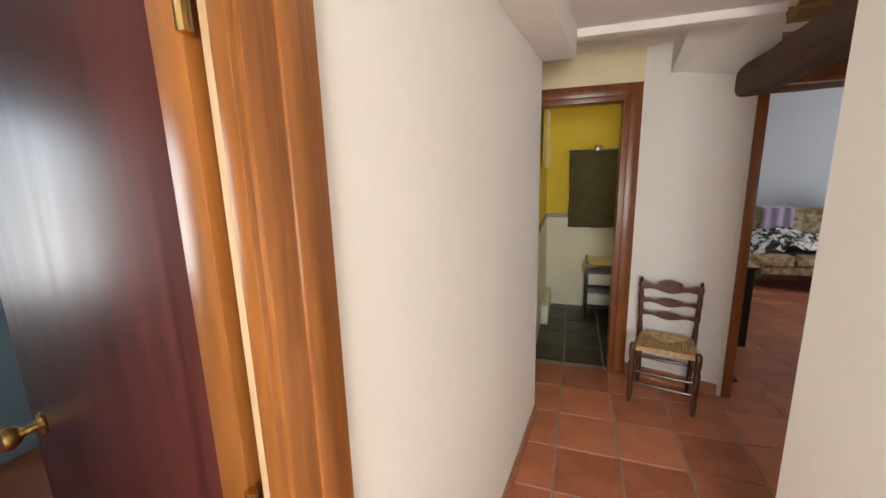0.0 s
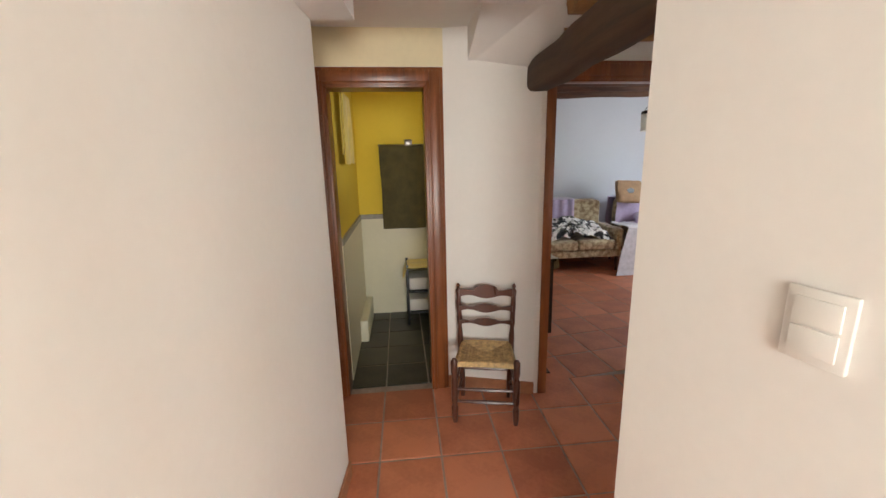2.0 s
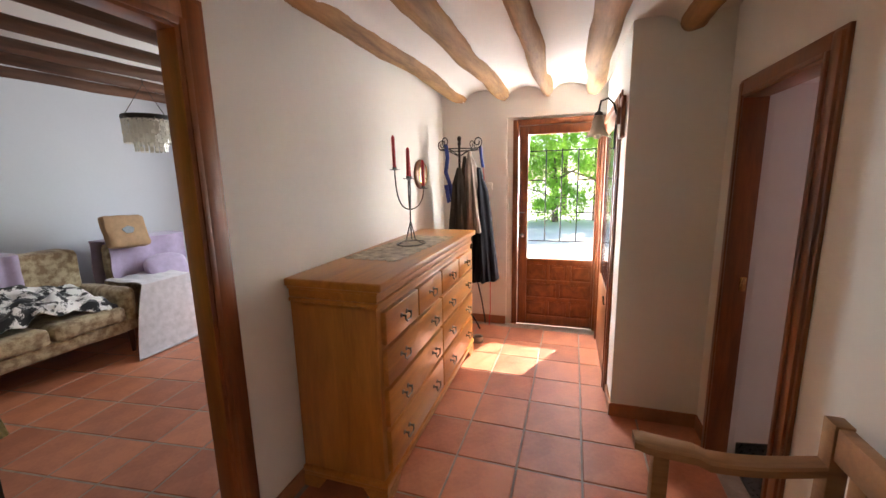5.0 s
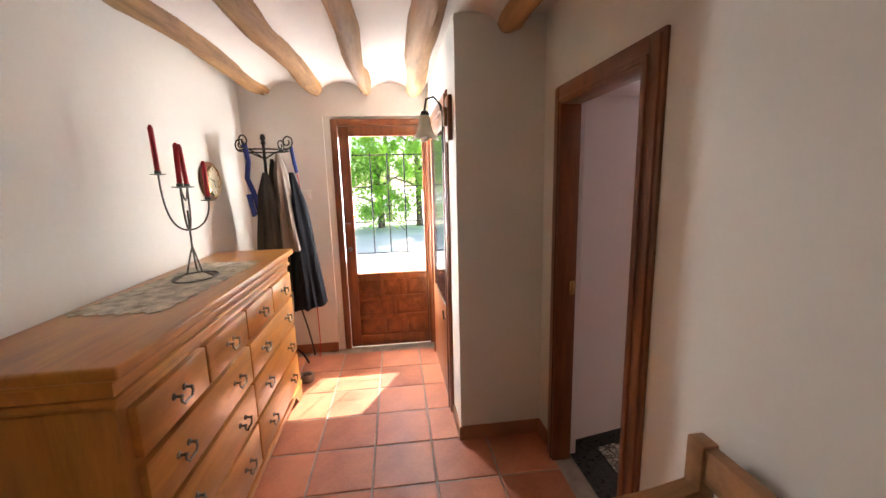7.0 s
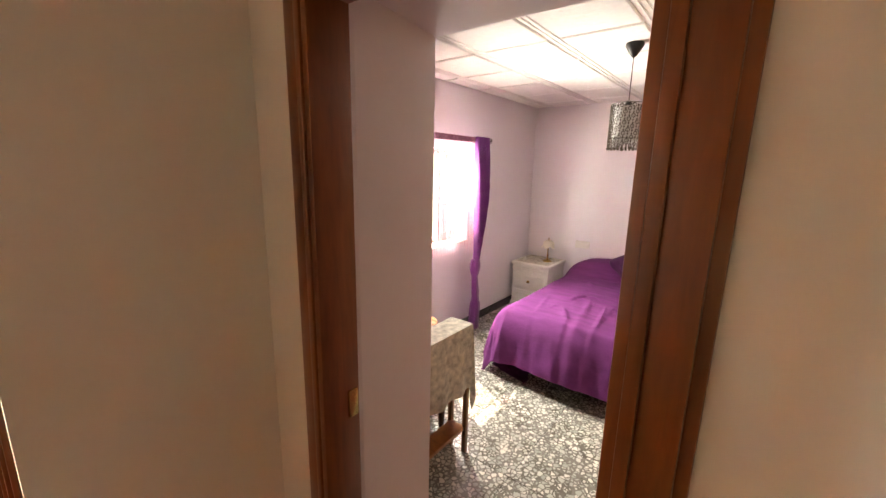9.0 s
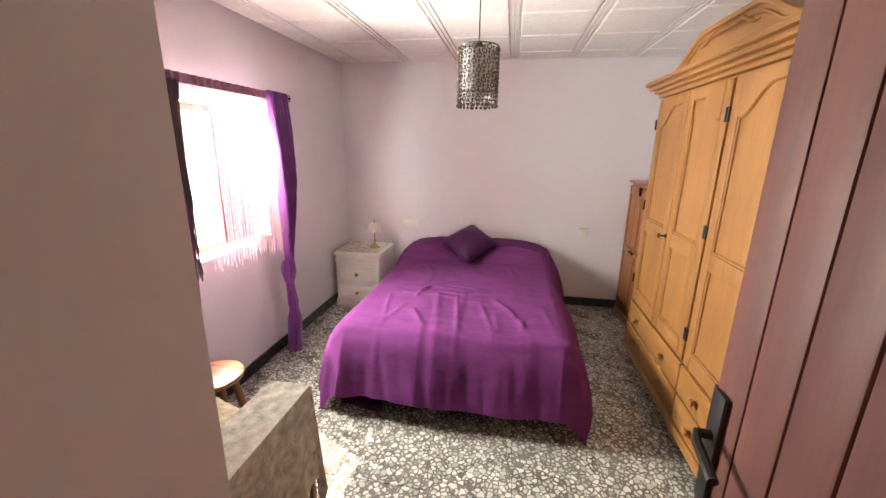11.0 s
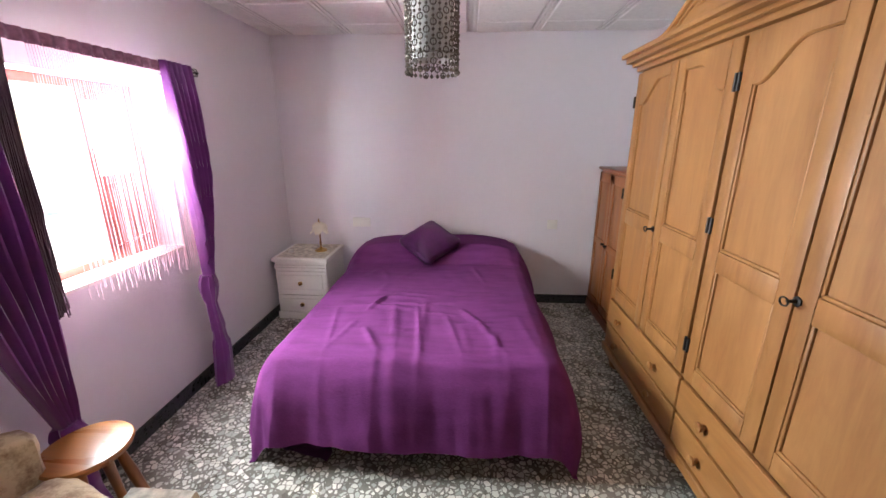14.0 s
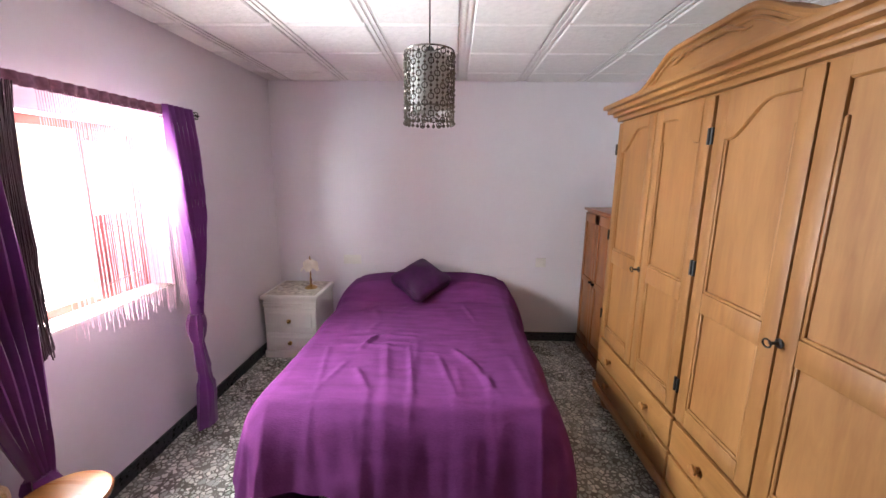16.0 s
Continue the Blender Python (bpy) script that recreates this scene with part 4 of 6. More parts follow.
def wall_clock():
    c = Vector((3.68, BACK, 1.545))
    t = thing("wall_clock", c, "round brown wooden wall clock with brass rim and cream dial", "clock")
    R = pose(c.x, c.y, c.z, 90, 0, 0)
    bm = B()
    lathe(bm, 0, 0, [(0.118, 0), (0.125, 0.012), (0.122, 0.026), (0.105, 0.034), (0.09, 0.034)], 40, R)
    part("case", bm, DWOODX, t)
    bm = B()
    lathe(bm, 0, 0, [(0.100, 0.03), (0.101, 0.04), (0.092, 0.044), (0.088, 0.036)], 40, R)
    part("rim", bm, BRASS, t)
    bm = B()
    lathe(bm, 0, 0, [(0.09, 0.030), (0.09, 0.0365)], 40, R)
    part("dial", bm, DIAL, t)
    for k in range(12):
        bm = B()
        box(bm, (-0.003, 0.068, 0.0365), (0.003, 0.082, 0.0378), 0, R @ pose(0, 0, 0, 0, 0, 30 * k))
        part("hour_mark", bm, BLACKW, t)
    for a, l in ((200, 0.05), (75, 0.07)):
        bm = B()
        box(bm, (-0.0025, -0.01, 0.038), (0.0025, l, 0.0395), 0, R @ pose(0, 0, 0, 0, 0, a))
        part("clock_pointer", bm, BLACKW, t)


wall_clock()


def garment(t, name, cx, cy, z1, z0, w1, w0, mt, label, seed, lean=(0, 0), n=28, depth=0.6):
    bm = B()
    loops = []
    for i in range(n):
        s = i / (n - 1)
        z = z1 + (z0 - z1) * s
        w = 1.25 * (w1 + (w0 - w1) * s ** 0.7) * (0.35 + 0.65 * min(1, s * 5))
        ring = []
        for j in range(40):
            a = 2 * math.pi * j / 40
            k = 1 + (0.22 + 0.34 * s) * nz(math.cos(a) * 2.2 + seed, math.sin(a) * 2.2, s * 1.5 + seed) + 0.10 * math.sin(a * 7 + seed + s * 2) * s
            hem = 0.03 * nz(a * 2, seed, 5) if i == n - 1 else 0
            ring.append((cx + lean[0] * s + math.cos(a) * w * k, cy + lean[1] * s + math.sin(a) * w * depth * k, z + hem))
        loops.append(ring)
    rings(bm, loops)
    return solid(name, bm, mt, label, "coat", group="garments on the coat stand")


def coat_stand():
    cx, cy = 4.02, 3.00
    t = thing("coat_stand", (cx, cy, 0), "dark wrought-iron coat stand with scrolled hooks", "coat stand")
    bm = B()
    tube(bm, [(cx, cy, 0.25), (cx, cy, 1.80)], 0.011)
    lathe(bm, cx, cy, [(0.01, 1.80), (0.02, 1.815), (0.012, 1.83), (0.02, 1.85), (0.015, 1.875), (0.004, 1.88)], 12)
    part("pole", bm, IRON, t)
    bm = B()
    tube(bm, [(cx + 0.17 * math.cos(a), cy + 0.17 * math.sin(a), 1.76) for a in np.linspace(0, 2 * math.pi, 25)], 0.006, 6)
    part("ring", bm, IRON, t)
    for k in range(4):
        a = k * math.pi / 2 + 1.2
        ux, uy = math.cos(a), math.sin(a)
        pts = [(cx, cy, 1.70), (cx + ux * 0.1, cy + uy * 0.1, 1.745), (cx + ux * 0.18, cy + uy * 0.18, 1.765)]
        for s in np.linspace(0, 8.5, 26):
            r = 0.05 * (1 - s / 12)
            pts.append((cx + ux * (0.20 + r * math.sin(s)), cy + uy * (0.20 + r * math.sin(s)), 1.815 - r * math.cos(s)))
        bm = B()
        tube(bm, pts, 0.005, 6)
        part("hook", bm, IRON, t)
    for k in range(3):
        a = k * 2.09 - 0.9
        ux, uy = math.cos(a), math.sin(a)
        bm = B()
        tube(bm, [(cx, cy, 0.42), (cx + ux * 0.05, cy + uy * 0.05, 0.25), (cx + ux * 0.16, cy + uy * 0.16, 0.10), (cx + ux * 0.2, cy + uy * 0.2, 0.012)], 0.008)
        tube(bm, [(cx + ux * (0.06 + 0.03 * math.cos(s)), cy + uy * (0.06 + 0.03 * math.cos(s)), 0.30 + 0.03 * math.sin(s)) for s in np.linspace(0, 6, 14)], 0.005, 6)
        part("foot", bm, IRON, t)
    garment(t, "grey_coat", cx - 0.10, cy - 0.02, 1.60, 0.85, 0.06, 0.12, COATG, "olive-grey coat hanging on the coat stand", 1.0)
    garment(t, "taupe_coat", cx - 0.02, cy - 0.10, 1.74, 1.02, 0.05, 0.11, COATT, "taupe jacket hanging on the coat stand", 4.0, (0.0, -0.04))
    garment(t, "dark_coat", cx + 0.0, cy - 0.05, 1.70, 0.70, 0.04, 0.10, COATG, "dark brown coat hanging on the coat stand", 7.0)
    garment(t, "black_coat", cx + 0.04, cy - 0.17, 1.60, 0.55, 0.06, 0.15, COATK, "long black-navy coat hanging on the coat stand", 9.0, (0.02, -0.06))
    for nm, pts, r, mt, lb in (("dog_lead", [(cx - 0.16, cy + 0.08, 1.80), (cx - 0.17, cy + 0.06, 1.68), (cx - 0.2, cy + 0.07, 1.56), (cx - 0.18, cy + 0.04, 1.45), (cx - 0.14, cy + 0.03, 1.32), (cx - 0.19, cy + 0.05, 1.30), (cx - 0.20, cy + 0.07, 1.45)], 0.018, BLUEW, "blue webbing harness hanging on the coat stand"),
                               ("dog_lead", [(cx + 0.06, cy - 0.18, 1.79), (cx + 0.07, cy - 0.19, 1.68), (cx + 0.09, cy - 0.2, 1.60)], 0.014, BLUEW, "bright blue strap hanging on the coat stand"),
                               ("red_lead", [(cx + 0.08, cy - 0.19, 1.70), (cx + 0.10, cy - 0.21, 1.5), (cx + 0.11, cy - 0.24, 1.0), (cx + 0.13, cy - 0.26, 0.6), (cx + 0.14, cy - 0.26, 0.22), (cx + 0.13, cy - 0.25, 0.06)], 0.004, REDW, "thin red cord hanging down from the coat stand"),
                               ("black_lead", [(cx, cy - 0.15, 0.60), (cx + 0.02, cy - 0.2, 0.35), (cx + 0.06, cy - 0.22, 0.16), (cx + 0.08, cy - 0.22, 0.10)], 0.007, BLACKW, "black strap dangling under the coats")):
        bm = B()
        tube(bm, pts, r, 8)
        solid(nm, bm, mt, lb, "lead")
    bm = B()
    lathe(bm, 3.86, 2.80, [(0.05, 0.001), (0.055, 0.012), (0.045, 0.05), (0.047, 0.055), (0.036, 0.05), (0.03, 0.02), (0.0, 0.018)], 24)
    solid("metal_bowl", bm, PEWTER, "small shiny metal bowl on the floor by the coat stand", "bowl")


coat_stand()


def wall_lamp():
    t = thing("wall_lamp", (3.12, 1.74, 1.84), "wall lamp with frosted tulip glass shade on a wooden plate", "wall lamp")
    bm = B()
    box(bm, (3.06, 1.74, 1.72), (3.18, 1.765, 1.96), 0.008)
    box(bm, (3.085, 1.765, 1.80), (3.155, 1.785, 1.90), 0.006)
    part("wall_plate", bm, DWOODZ, t)
    bm = B()
    tube(bm, [(3.12, 1.78, 1.85), (3.12, 1.80, 1.92), (3.11, 1.835, 1.955), (3.10, 1.875, 1.94), (3.10, 1.885, 1.885)], 0.006)
    tube(bm, [(3.12, 1.782, 1.85), (3.12, 1.79, 1.74), (3.125, 1.785, 1.66)], 0.005)
    lathe(bm, 3.10, 1.885, [(0.006, 1.885), (0.022, 1.875), (0.026, 1.86), (0.02, 1.855)], 14)
    part("arm", bm, IRON, t)
    bm = B()
    loops = []
    for z, r in ((1.862, 0.02), (1.84, 0.03), (1.80, 0.037), (1.775, 0.042), (1.75, 0.058), (1.738, 0.07)):
        fl = max(0, (1.79 - z) / 0.05)
        loops.append([(3.10 + (r + 0.012 * fl * math.cos(5 * a)) * math.cos(a), 1.885 + (r + 0.012 * fl * math.cos(5 * a)) * math.sin(a), z - 0.008 * fl * math.cos(5 * a)) for a in np.linspace(0, 2 * math.pi, 40, endpoint=False)])
    rings(bm, loops, caps=False)
    thicken(bm, 0.003)
    part("shade", bm, FROST, t, "frosted glass shade shaped like a flower")
    bm = B()
    lathe(bm, 3.10, 1.885, [(0.012, 1.84), (0.013, 1.80), (0.022, 1.76), (0.016, 1.74), (0.004, 1.732)], 14)
    part("bulb", bm, WHITEP, t)


wall_lamp()


def bench():
    t = thing("wooden_bench", (1.15, 1.55, 0), "oak bench with curved arms against the hall wall", "bench")
    for x in (0.70, 1.69):
        bm = B()
        box(bm, (x, 1.30, 0), (x + 0.055, 1.345, 0.84), 0.004)
        part("back_post", bm, BENCHW, t)
        bm = B()
        box(bm, (x + 0.003, 1.72, 0), (x + 0.05, 1.765, 0.66), 0.004)
        part("front_post", bm, BENCHW, t)
        bm = B()
        loops = []
        for i in range(15):
            s = i / 14
            y = 1.345 + s * 0.475
            z = 0.70 - 0.035 * math.sin(s * math.pi) * (1 if s < 0.6 else 0.6) - 0.01 * s
            w = 0.03 + 0.012 * s - (0.012 if i == 14 else 0)
            loops.append([(x + 0.027 - w, y, z - 0.014), (x + 0.027 + w, y, z - 0.014), (x + 0.027 + w, y, z + 0.008), (x + 0.027 + w * 0.8, y, z + 0.014), (x + 0.027 - w * 0.8, y, z + 0.014), (x + 0.027 - w, y, z + 0.008)])
        rings(bm, loops)
        part("arm", bm, BENCHW, t)
    bm = B()
    box(bm, (0.755, 1.305, 0.74), (1.69, 1.34, 0.835), 0.004)
    part("top_rail", bm, BENCHW, t)
    for k in range(8):
        bm = B()
        box(bm, (0.80 + k * 0.111, 1.315, 0.44), (0.86 + k * 0.111, 1.332, 0.742), 0.003)
        part("back_slat", bm, BENCHW, t)
    bm = B()
    box(bm, (0.70, 1.345, 0.41), (1.745, 1.78, 0.44), 0.006)
    part("seat", bm, BENCHW, t)


bench()


def switch_plate(name, m, w, h, keys, label):
    t = thing(name, m.translation, label, "switch")
    bm = B()
    box(bm, (-w / 2, 0, -h / 2), (w / 2, 0.010, h / 2), 0.003, m)
    part("plate", bm, WHITEP, t)
    for k in range(keys):
        a = -h / 2 + 0.012 + k * (h - 0.024) / keys
        bm = B()
        box(bm, (-w / 2 + 0.012, 0.009, a + 0.002), (w / 2 - 0.012, 0.014, a + (h - 0.024) / keys - 0.002), 0.002, m)
        part("key", bm, WHITEP, t)


switch_plate("light_switch", Matrix.Translation((rx(1.285), 1.285, 1.285)) @ pose(0, 0, 0, 0, 0, 100.8), 0.085, 0.115, 2, "white double light switch on the corridor wall")
switch_plate("light_switch", pose(-0.62, 2.88, 1.35, 0, 0, -90), 0.085, 0.085, 1, "white light switch beside the bathroom doorway")
switch_plate("light_switch", pose(4.381, 2.80, 1.42, 0, 0, 90), 0.08, 0.08, 1, "white light switch on the front wall")
switch_plate("light_switch", pose(1.78, -2.525, 0.722, 0, 0, 0), 0.085, 0.08, 1, "white light switch beside the bed")
switch_plate("power_socket", pose(3.42, -2.525, 0.722, 0, 0, 0), 0.155, 0.08, 1, "white double power socket beside the bed")

# ---- bathroom ----
def towel(name, m, w, h, mt, label):
    bm = B()
    def f(u, v):
        s = v * 2.2
        z = -h * (1.15 - s) if s < 1.15 else (-h * (s - 1.15) * 0.9 if s < 2.2 else -h)
        d = 0.018 if s < 1.15 else -0.004
        k = 0.010 * math.sin(u * 9 + 1) * min(1, -z / 0.2)
        return m @ Vector(((u - 0.5) * w * (1 - 0.04 * nz(v * 3, 1)), d + k + 0.004, z + 0.012 * nz(u * 3, v * 2)))
    sheet(bm, f, 24, 40)
    thicken(bm, 0.008)
    return solid(name, bm, mt, label, "towel")


rail = thing("towel_rail", (0.05, 4.70, 1.72), "chrome towel rail on the bathroom wall", "towel rail")
bm = B()
tube(bm, [(-0.30, 4.67, 1.70), (0.45, 4.67, 1.70)], 0.008)
part("rail_bar", bm, PEWTER, rail)
bm = B()
box(bm, (-0.05, 4.65, 1.69), (0.02, 4.72, 1.75), 0.006)
part("bracket", bm, PEWTER, rail)
towel("bath_towel", pose(0.02, 4.66, 1.70, 0, 0, 180), 0.62, 0.69, OLIVE, "olive-brown bath towel hanging over the rail")
towel("hand_towel", pose(-0.485, 3.80, 2.02, 0, 0, -90), 0.36, 0.42, YTOWEL, "yellow towel with fringe on the bathroom side wall")
pl = thing("louvre_panel", (-0.50, 4.05, 1.6), "yellow slatted vent panel on the bathroom wall", "vent")
for k in range(14):
    bm = B()
    box(bm, (-0.518, 3.99, 1.62 + k * 0.032), (-0.494, 4.28, 1.64 + k * 0.032), 0.003)
    part("slat", bm, YTOWEL, pl)
sh = thing("bathroom_shelf", (0.10, 4.5, 0), "dark rack of shelves with cream cloth on top in the bathroom", "shelf")
for x in (-0.08, 0.34):
    for y in (4.36, 4.66):
        bm = B()
        box(bm, (x - 0.012, y - 0.012, 0), (x + 0.012, y + 0.012, 0.60), 0.002)
        part("post", bm, BLACKW, sh)
for z in (0.12, 0.33, 0.56):
    bm = B()
    box(bm, (-0.09, 4.35, z), (0.35, 4.67, z + 0.015), 0.002)
    part("shelf_board", bm, BLACKW, sh)
for z in (0.14, 0.35):
    bm = B()
    box(bm, (-0.07, 4.37, z - 0.003), (0.32, 4.64, z + 0.12), 0.02)
    solid("storage_box", bm, WHITEF, "cream plastic box on the bathroom rack", "box")
bm = B()
sheet(bm, lambda u, v: (-0.125 + u * 0.50, 4.33 + v * 0.35, 0.579 - 0.10 * max(0, 0.08 - u) / 0.08 + 0.006 * nz(u * 6, v * 6)), 30, 14)
thicken(bm, 0.004)
solid("shelf_cloth", bm, YTOWEL, "yellow cream cloth lying on the bathroom rack", "cloth")
bm = B()
box(bm, (-0.508, 4.05, 0.0), (-0.44, 4.70, 0.20), 0.01)
solid("shower_kerb", bm, WTILE, "low cream tiled ledge along the bathroom wall", "ledge")

# ---- sitting room ----
def pad(bm, a, b, r=0.05, puff=0.02, seed=0.0, m=None, tuft=0):
    """A soft block: bevelled, with slight swelling."""
    c = [(a[i] + b[i]) / 2 for i in range(3)]
    h = [(b[i] - a[i]) / 2 for i in range(3)]
    nb = bmesh.new()
    bmesh.ops.create_cube(nb, size=2.0)
    bmesh.ops.subdivide_edges(nb, edges=nb.edges[:], cuts=9, use_grid_fill=True)
    for v in nb.verts:
        p = v.co.copy()
        q = Vector([max(-1 + r / h[i], min(1 - r / h[i], p[i])) for i in range(3)])
        d = Vector([(p[i] - q[i]) * h[i] for i in range(3)])
        if d.length > 1e-6:
            d = d.normalized() * r
        w = Vector([q[i] * h[i] + d[i] for i in range(3)])
        bulge = 1 + puff * (1 - abs(p.x) ** 2) * (1 - abs(p.y) ** 2) * 4
        w.z *= bulge if abs(p.z) > 0.95 else 1
        w += Vector((nz(*(p * 2), 1.0), nz(*(p * 2.3), 1.0), nz(*(p * 1.7), 1.0))) * 0.008
        v.co = Vector(c) + w
        if tuft:
            k = math.sin(p.x * tuft * 3.14) * math.sin(p.z * 2 * 3.14)
            v.co.y += 0.014 * abs(k) * (1 if p.y < -0.9 else 0)
        if m is not None:
            v.co = m @ v.co
    tmp = bpy.data.meshes.new("tmp")
    nb.to_mesh(tmp)
    nb.free()
    bm.from_mesh(tmp)
    bpy.data.meshes.remove(tmp)
    return bm


def sofa(name, x0, x1, y0, y1, seats, label, cat, m=None, top=0.95):
    t = thing(name, ((x0 + x1) / 2, (y0 + y1) / 2, 0) if m is None else m.translation, label, cat)
    M = m
    bm = pad(B(), (x0 + 0.02, y0 + 0.03, 0.20), (x1 - 0.02, y1, 0.33), 0.04, 0, 0, M)
    part("frame", bm, FLORAL, t)
    bm = pad(B(), (x0 + 0.06, y1 - 0.22, 0.30), (x1 - 0.06, y1 - 0.02, top), 0.08, 0.0, 1, M, tuft=4)
    part("backrest", bm, FLORAL, t, "buttoned backrest")
    w = (x1 - x0 - 0.22) / seats
    for k in range(seats):
        bm = pad(B(), (x0 + 0.11 + k * w, y0, 0.31), (x0 + 0.11 + (k + 1) * w - 0.008, y1 - 0.2, 0.45), 0.05, 0.04, k, M)
        part("seat_cushion", bm, FLORAL, t)
    for a in (x0, x1 - 0.12):
        bm = pad(B(), (a, y0 + 0.03, 0.26), (a + 0.12, y1 - 0.10, 0.60), 0.05, 0.0, a, M)
        part("arm", bm, FLORAL, t)
    for a in (x0 + 0.07, x1 - 0.07):
        for b in (y0 + 0.08, y1 - 0.08):
            bm = B()
            lathe(bm, a, b, [(0.016, 0), (0.028, 0.20), (0.03, 0.215)], 12, M)
            part("leg", bm, CHAIRW, t)
    return t


sofa("two_seat_sofa", 1.62, 2.92, 5.74, 6.55, 2, "beige floral two-seat sofa with buttoned back and wooden legs", "sofa")
sofa("armchair", 3.02, 3.85, 5.72, 6.5, 1, "beige armchair half hidden under pale throws", "armchair")
bm = B()
def crumple(u, v):
    x, y = 1.72 + u * 1.05, 5.80 + v * 0.52
    z = 0.475 + 0.13 * max(0, v - 0.15) + 0.07 * abs(nz(u * 5, v * 4, 2)) + 0.05 * nz(u * 11, v * 9, 3) + 0.10 * math.exp(-((u - 0.5) / 0.35) ** 2)
    ed = min(u, 1 - u, v, 1 - v)
    return (x + 0.03 * nz(v * 6, 4), y + 0.05 * nz(u * 6, 8), z - 0.06 * max(0, 0.06 - ed) / 0.06)
sheet(bm, crumple, 60, 34)
thicken(bm, 0.012)
solid("printed_blanket", bm, BWPRINT, "crumpled black and white printed blanket on the sofa", "blanket")
def drape(name, x0, x1, yb, yf, ztop, zb, zf, mt, label, seed):
    """Cloth hung over the top of a backrest."""
    bm = B()
    def f(u, v):
        s = v * 3
        x = x0 + (x1 - x0) * (u + 0.06 * nz(v * 4, seed) * (u - 0.5))
        w = 0.012 * math.sin(u * 16 + seed)
        if s < 1:
            return (x, yb + w, zb + (ztop - zb) * s)
        if s < 1.5:
            return (x, yb + (yf - yb) * (s - 1) * 2, ztop + 0.012)
        return (x, yf - 0.01 + w, ztop + (zf - ztop) * (s - 1.5) / 1.5)
    sheet(bm, f, 24, 36)
    thicken(bm, 0.006)
    solid(name, bm, mt, label, "throw")


drape("lilac_throw", 2.08, 2.42, 6.56, 6.315, 0.96, 0.6, 0.62, LILACT, "lilac throw draped over the sofa backrest", 3)
drape("lilac_throw", 3.04, 3.84, 6.52, 6.265, 0.96, 0.5, 0.5, LILACT, "lilac throw covering the armchair back", 5)
bm = B()
def fall(u, v):
    s = v * 1.5
    x = 2.93 + u * 0.50
    if s < 0.55:
        return (x, 6.2 - s * 0.85 / 0.95, 0.62 + 0.02 * nz(u * 5, v * 5) - 0.10 * u * 0)
    q = (s - 0.55) / 0.95
    return (x - 0.12 * q + 0.03 * math.sin(u * 14) * q - 0.12 * (1 - u) * q, 5.70 - 0.06 * q - 0.12 * q * q, 0.62 - 0.605 * min(1, q * 1.08) + 0.02 * math.sin(u * 9) * q * (1 - q))
sheet(bm, fall, 34, 40)
thicken(bm, 0.008)
solid("grey_throw", bm, GREYTHROW, "pale grey throw falling over the armchair arm to the floor", "throw")
bm = pad(B(), (-0.2, -0.045, -0.16), (0.2, 0.045, 0.16), 0.035, 0.0, 2, pose(3.17, 6.17, 1.06, -18, 4, 4))
cush = solid("cushion", bm, TANCUSH, "tan cushion with a dark bird motif on the armchair", "cushion")
bm = B()
mot = pose(3.17, 6.17, 1.06, -18, 4, 4)
prism(bm, [(0.06, 0.02), (0.0, 0.045), (-0.07, 0.01), (-0.03, -0.035), (0.03, -0.03)], 0.040, 0.0425)
for v in bm.verts:
    v.co = mot @ Vector((v.co.x, -v.co.z - 0.008, v.co.y))
part("motif", bm, BLACKW, cush, "dark bird motif")
bm = pad(B(), (-0.2, -0.06, -0.14), (0.2, 0.06, 0.14), 0.05, 0.1, 2, pose(3.45, 6.05, 0.62, -35, 0, -10))
solid("cushion", bm, LILACT, "lilac cushion on the armchair seat", "cushion")
ch = thing("shell_pendant_lamp", (3.13, 5.6, 2.4), "cream capiz-shell pendant lamp in the sitting room", "pendant lamp")
bm = B()
tube(bm, [(3.13, 5.6, 2.36), (3.13, 5.6, 2.5)], 0.004)
part("cord", bm, IRON, ch)
bm = B()
lathe(bm, 3.13, 5.6, [(0.19, 2.06), (0.195, 2.08), (0.19, 2.10), (0.18, 2.08)], 30)
tube(bm, [(2.94, 5.6, 2.09), (3.13, 5.6, 2.37), (3.32, 5.6, 2.09)], 0.003)
part("ring", bm, IRON, ch)
for ring, (r, n, z1, z0) in enumerate(((0.185, 30, 2.08, 1.84), (0.12, 20, 2.08, 1.78))):
    bm = B()
    for k in range(n):
        a = 2 * math.pi * k / n
        for j in range(int((z1 - z0) / 0.036)):
            box(bm, (-0.014, -0.002, -0.016), (0.014, 0.002, 0.016), 0, pose(3.13 + r * math.cos(a), 5.6 + r * math.sin(a), z1 - 0.02 - j * 0.036, 0, 0, math.degrees(a) + 90 + random.uniform(-25, 25)))
    part("shell_string", bm, CRYSTAL, ch, kind="stuff")
bm = B()
prism(bm, [(-0.06, 0), (0.06, 0), (0.045, 0.1), (-0.045, 0.1)], -0.13, 0.0)
for v in bm.verts:
    v.co = Vector((1.98 + v.co.x * (1 - 0.3 * (v.co.z + 0.13) / 0.13), 6.75 - v.co.y, 1.62 + v.co.z))
solid("wall_sconce", bm, TERRAC, "small clay wall sconce", "wall light")
st = thing("side_table", (0.99, 4.2, 0), "black side table with panel legs in the sitting room", "table")
for y in (3.98, 4.42):
    bm = B()
    box(bm, (0.80, y, 0), (1.19, y + 0.035, 0.68), 0.003)
    part("panel_leg", bm, BLACKW, st)
bm = B()
box(bm, (0.78, 3.95, 0.68), (1.20, 4.49, 0.705), 0.004)
part("tabletop", bm, BLACKW, st)
bm = B()
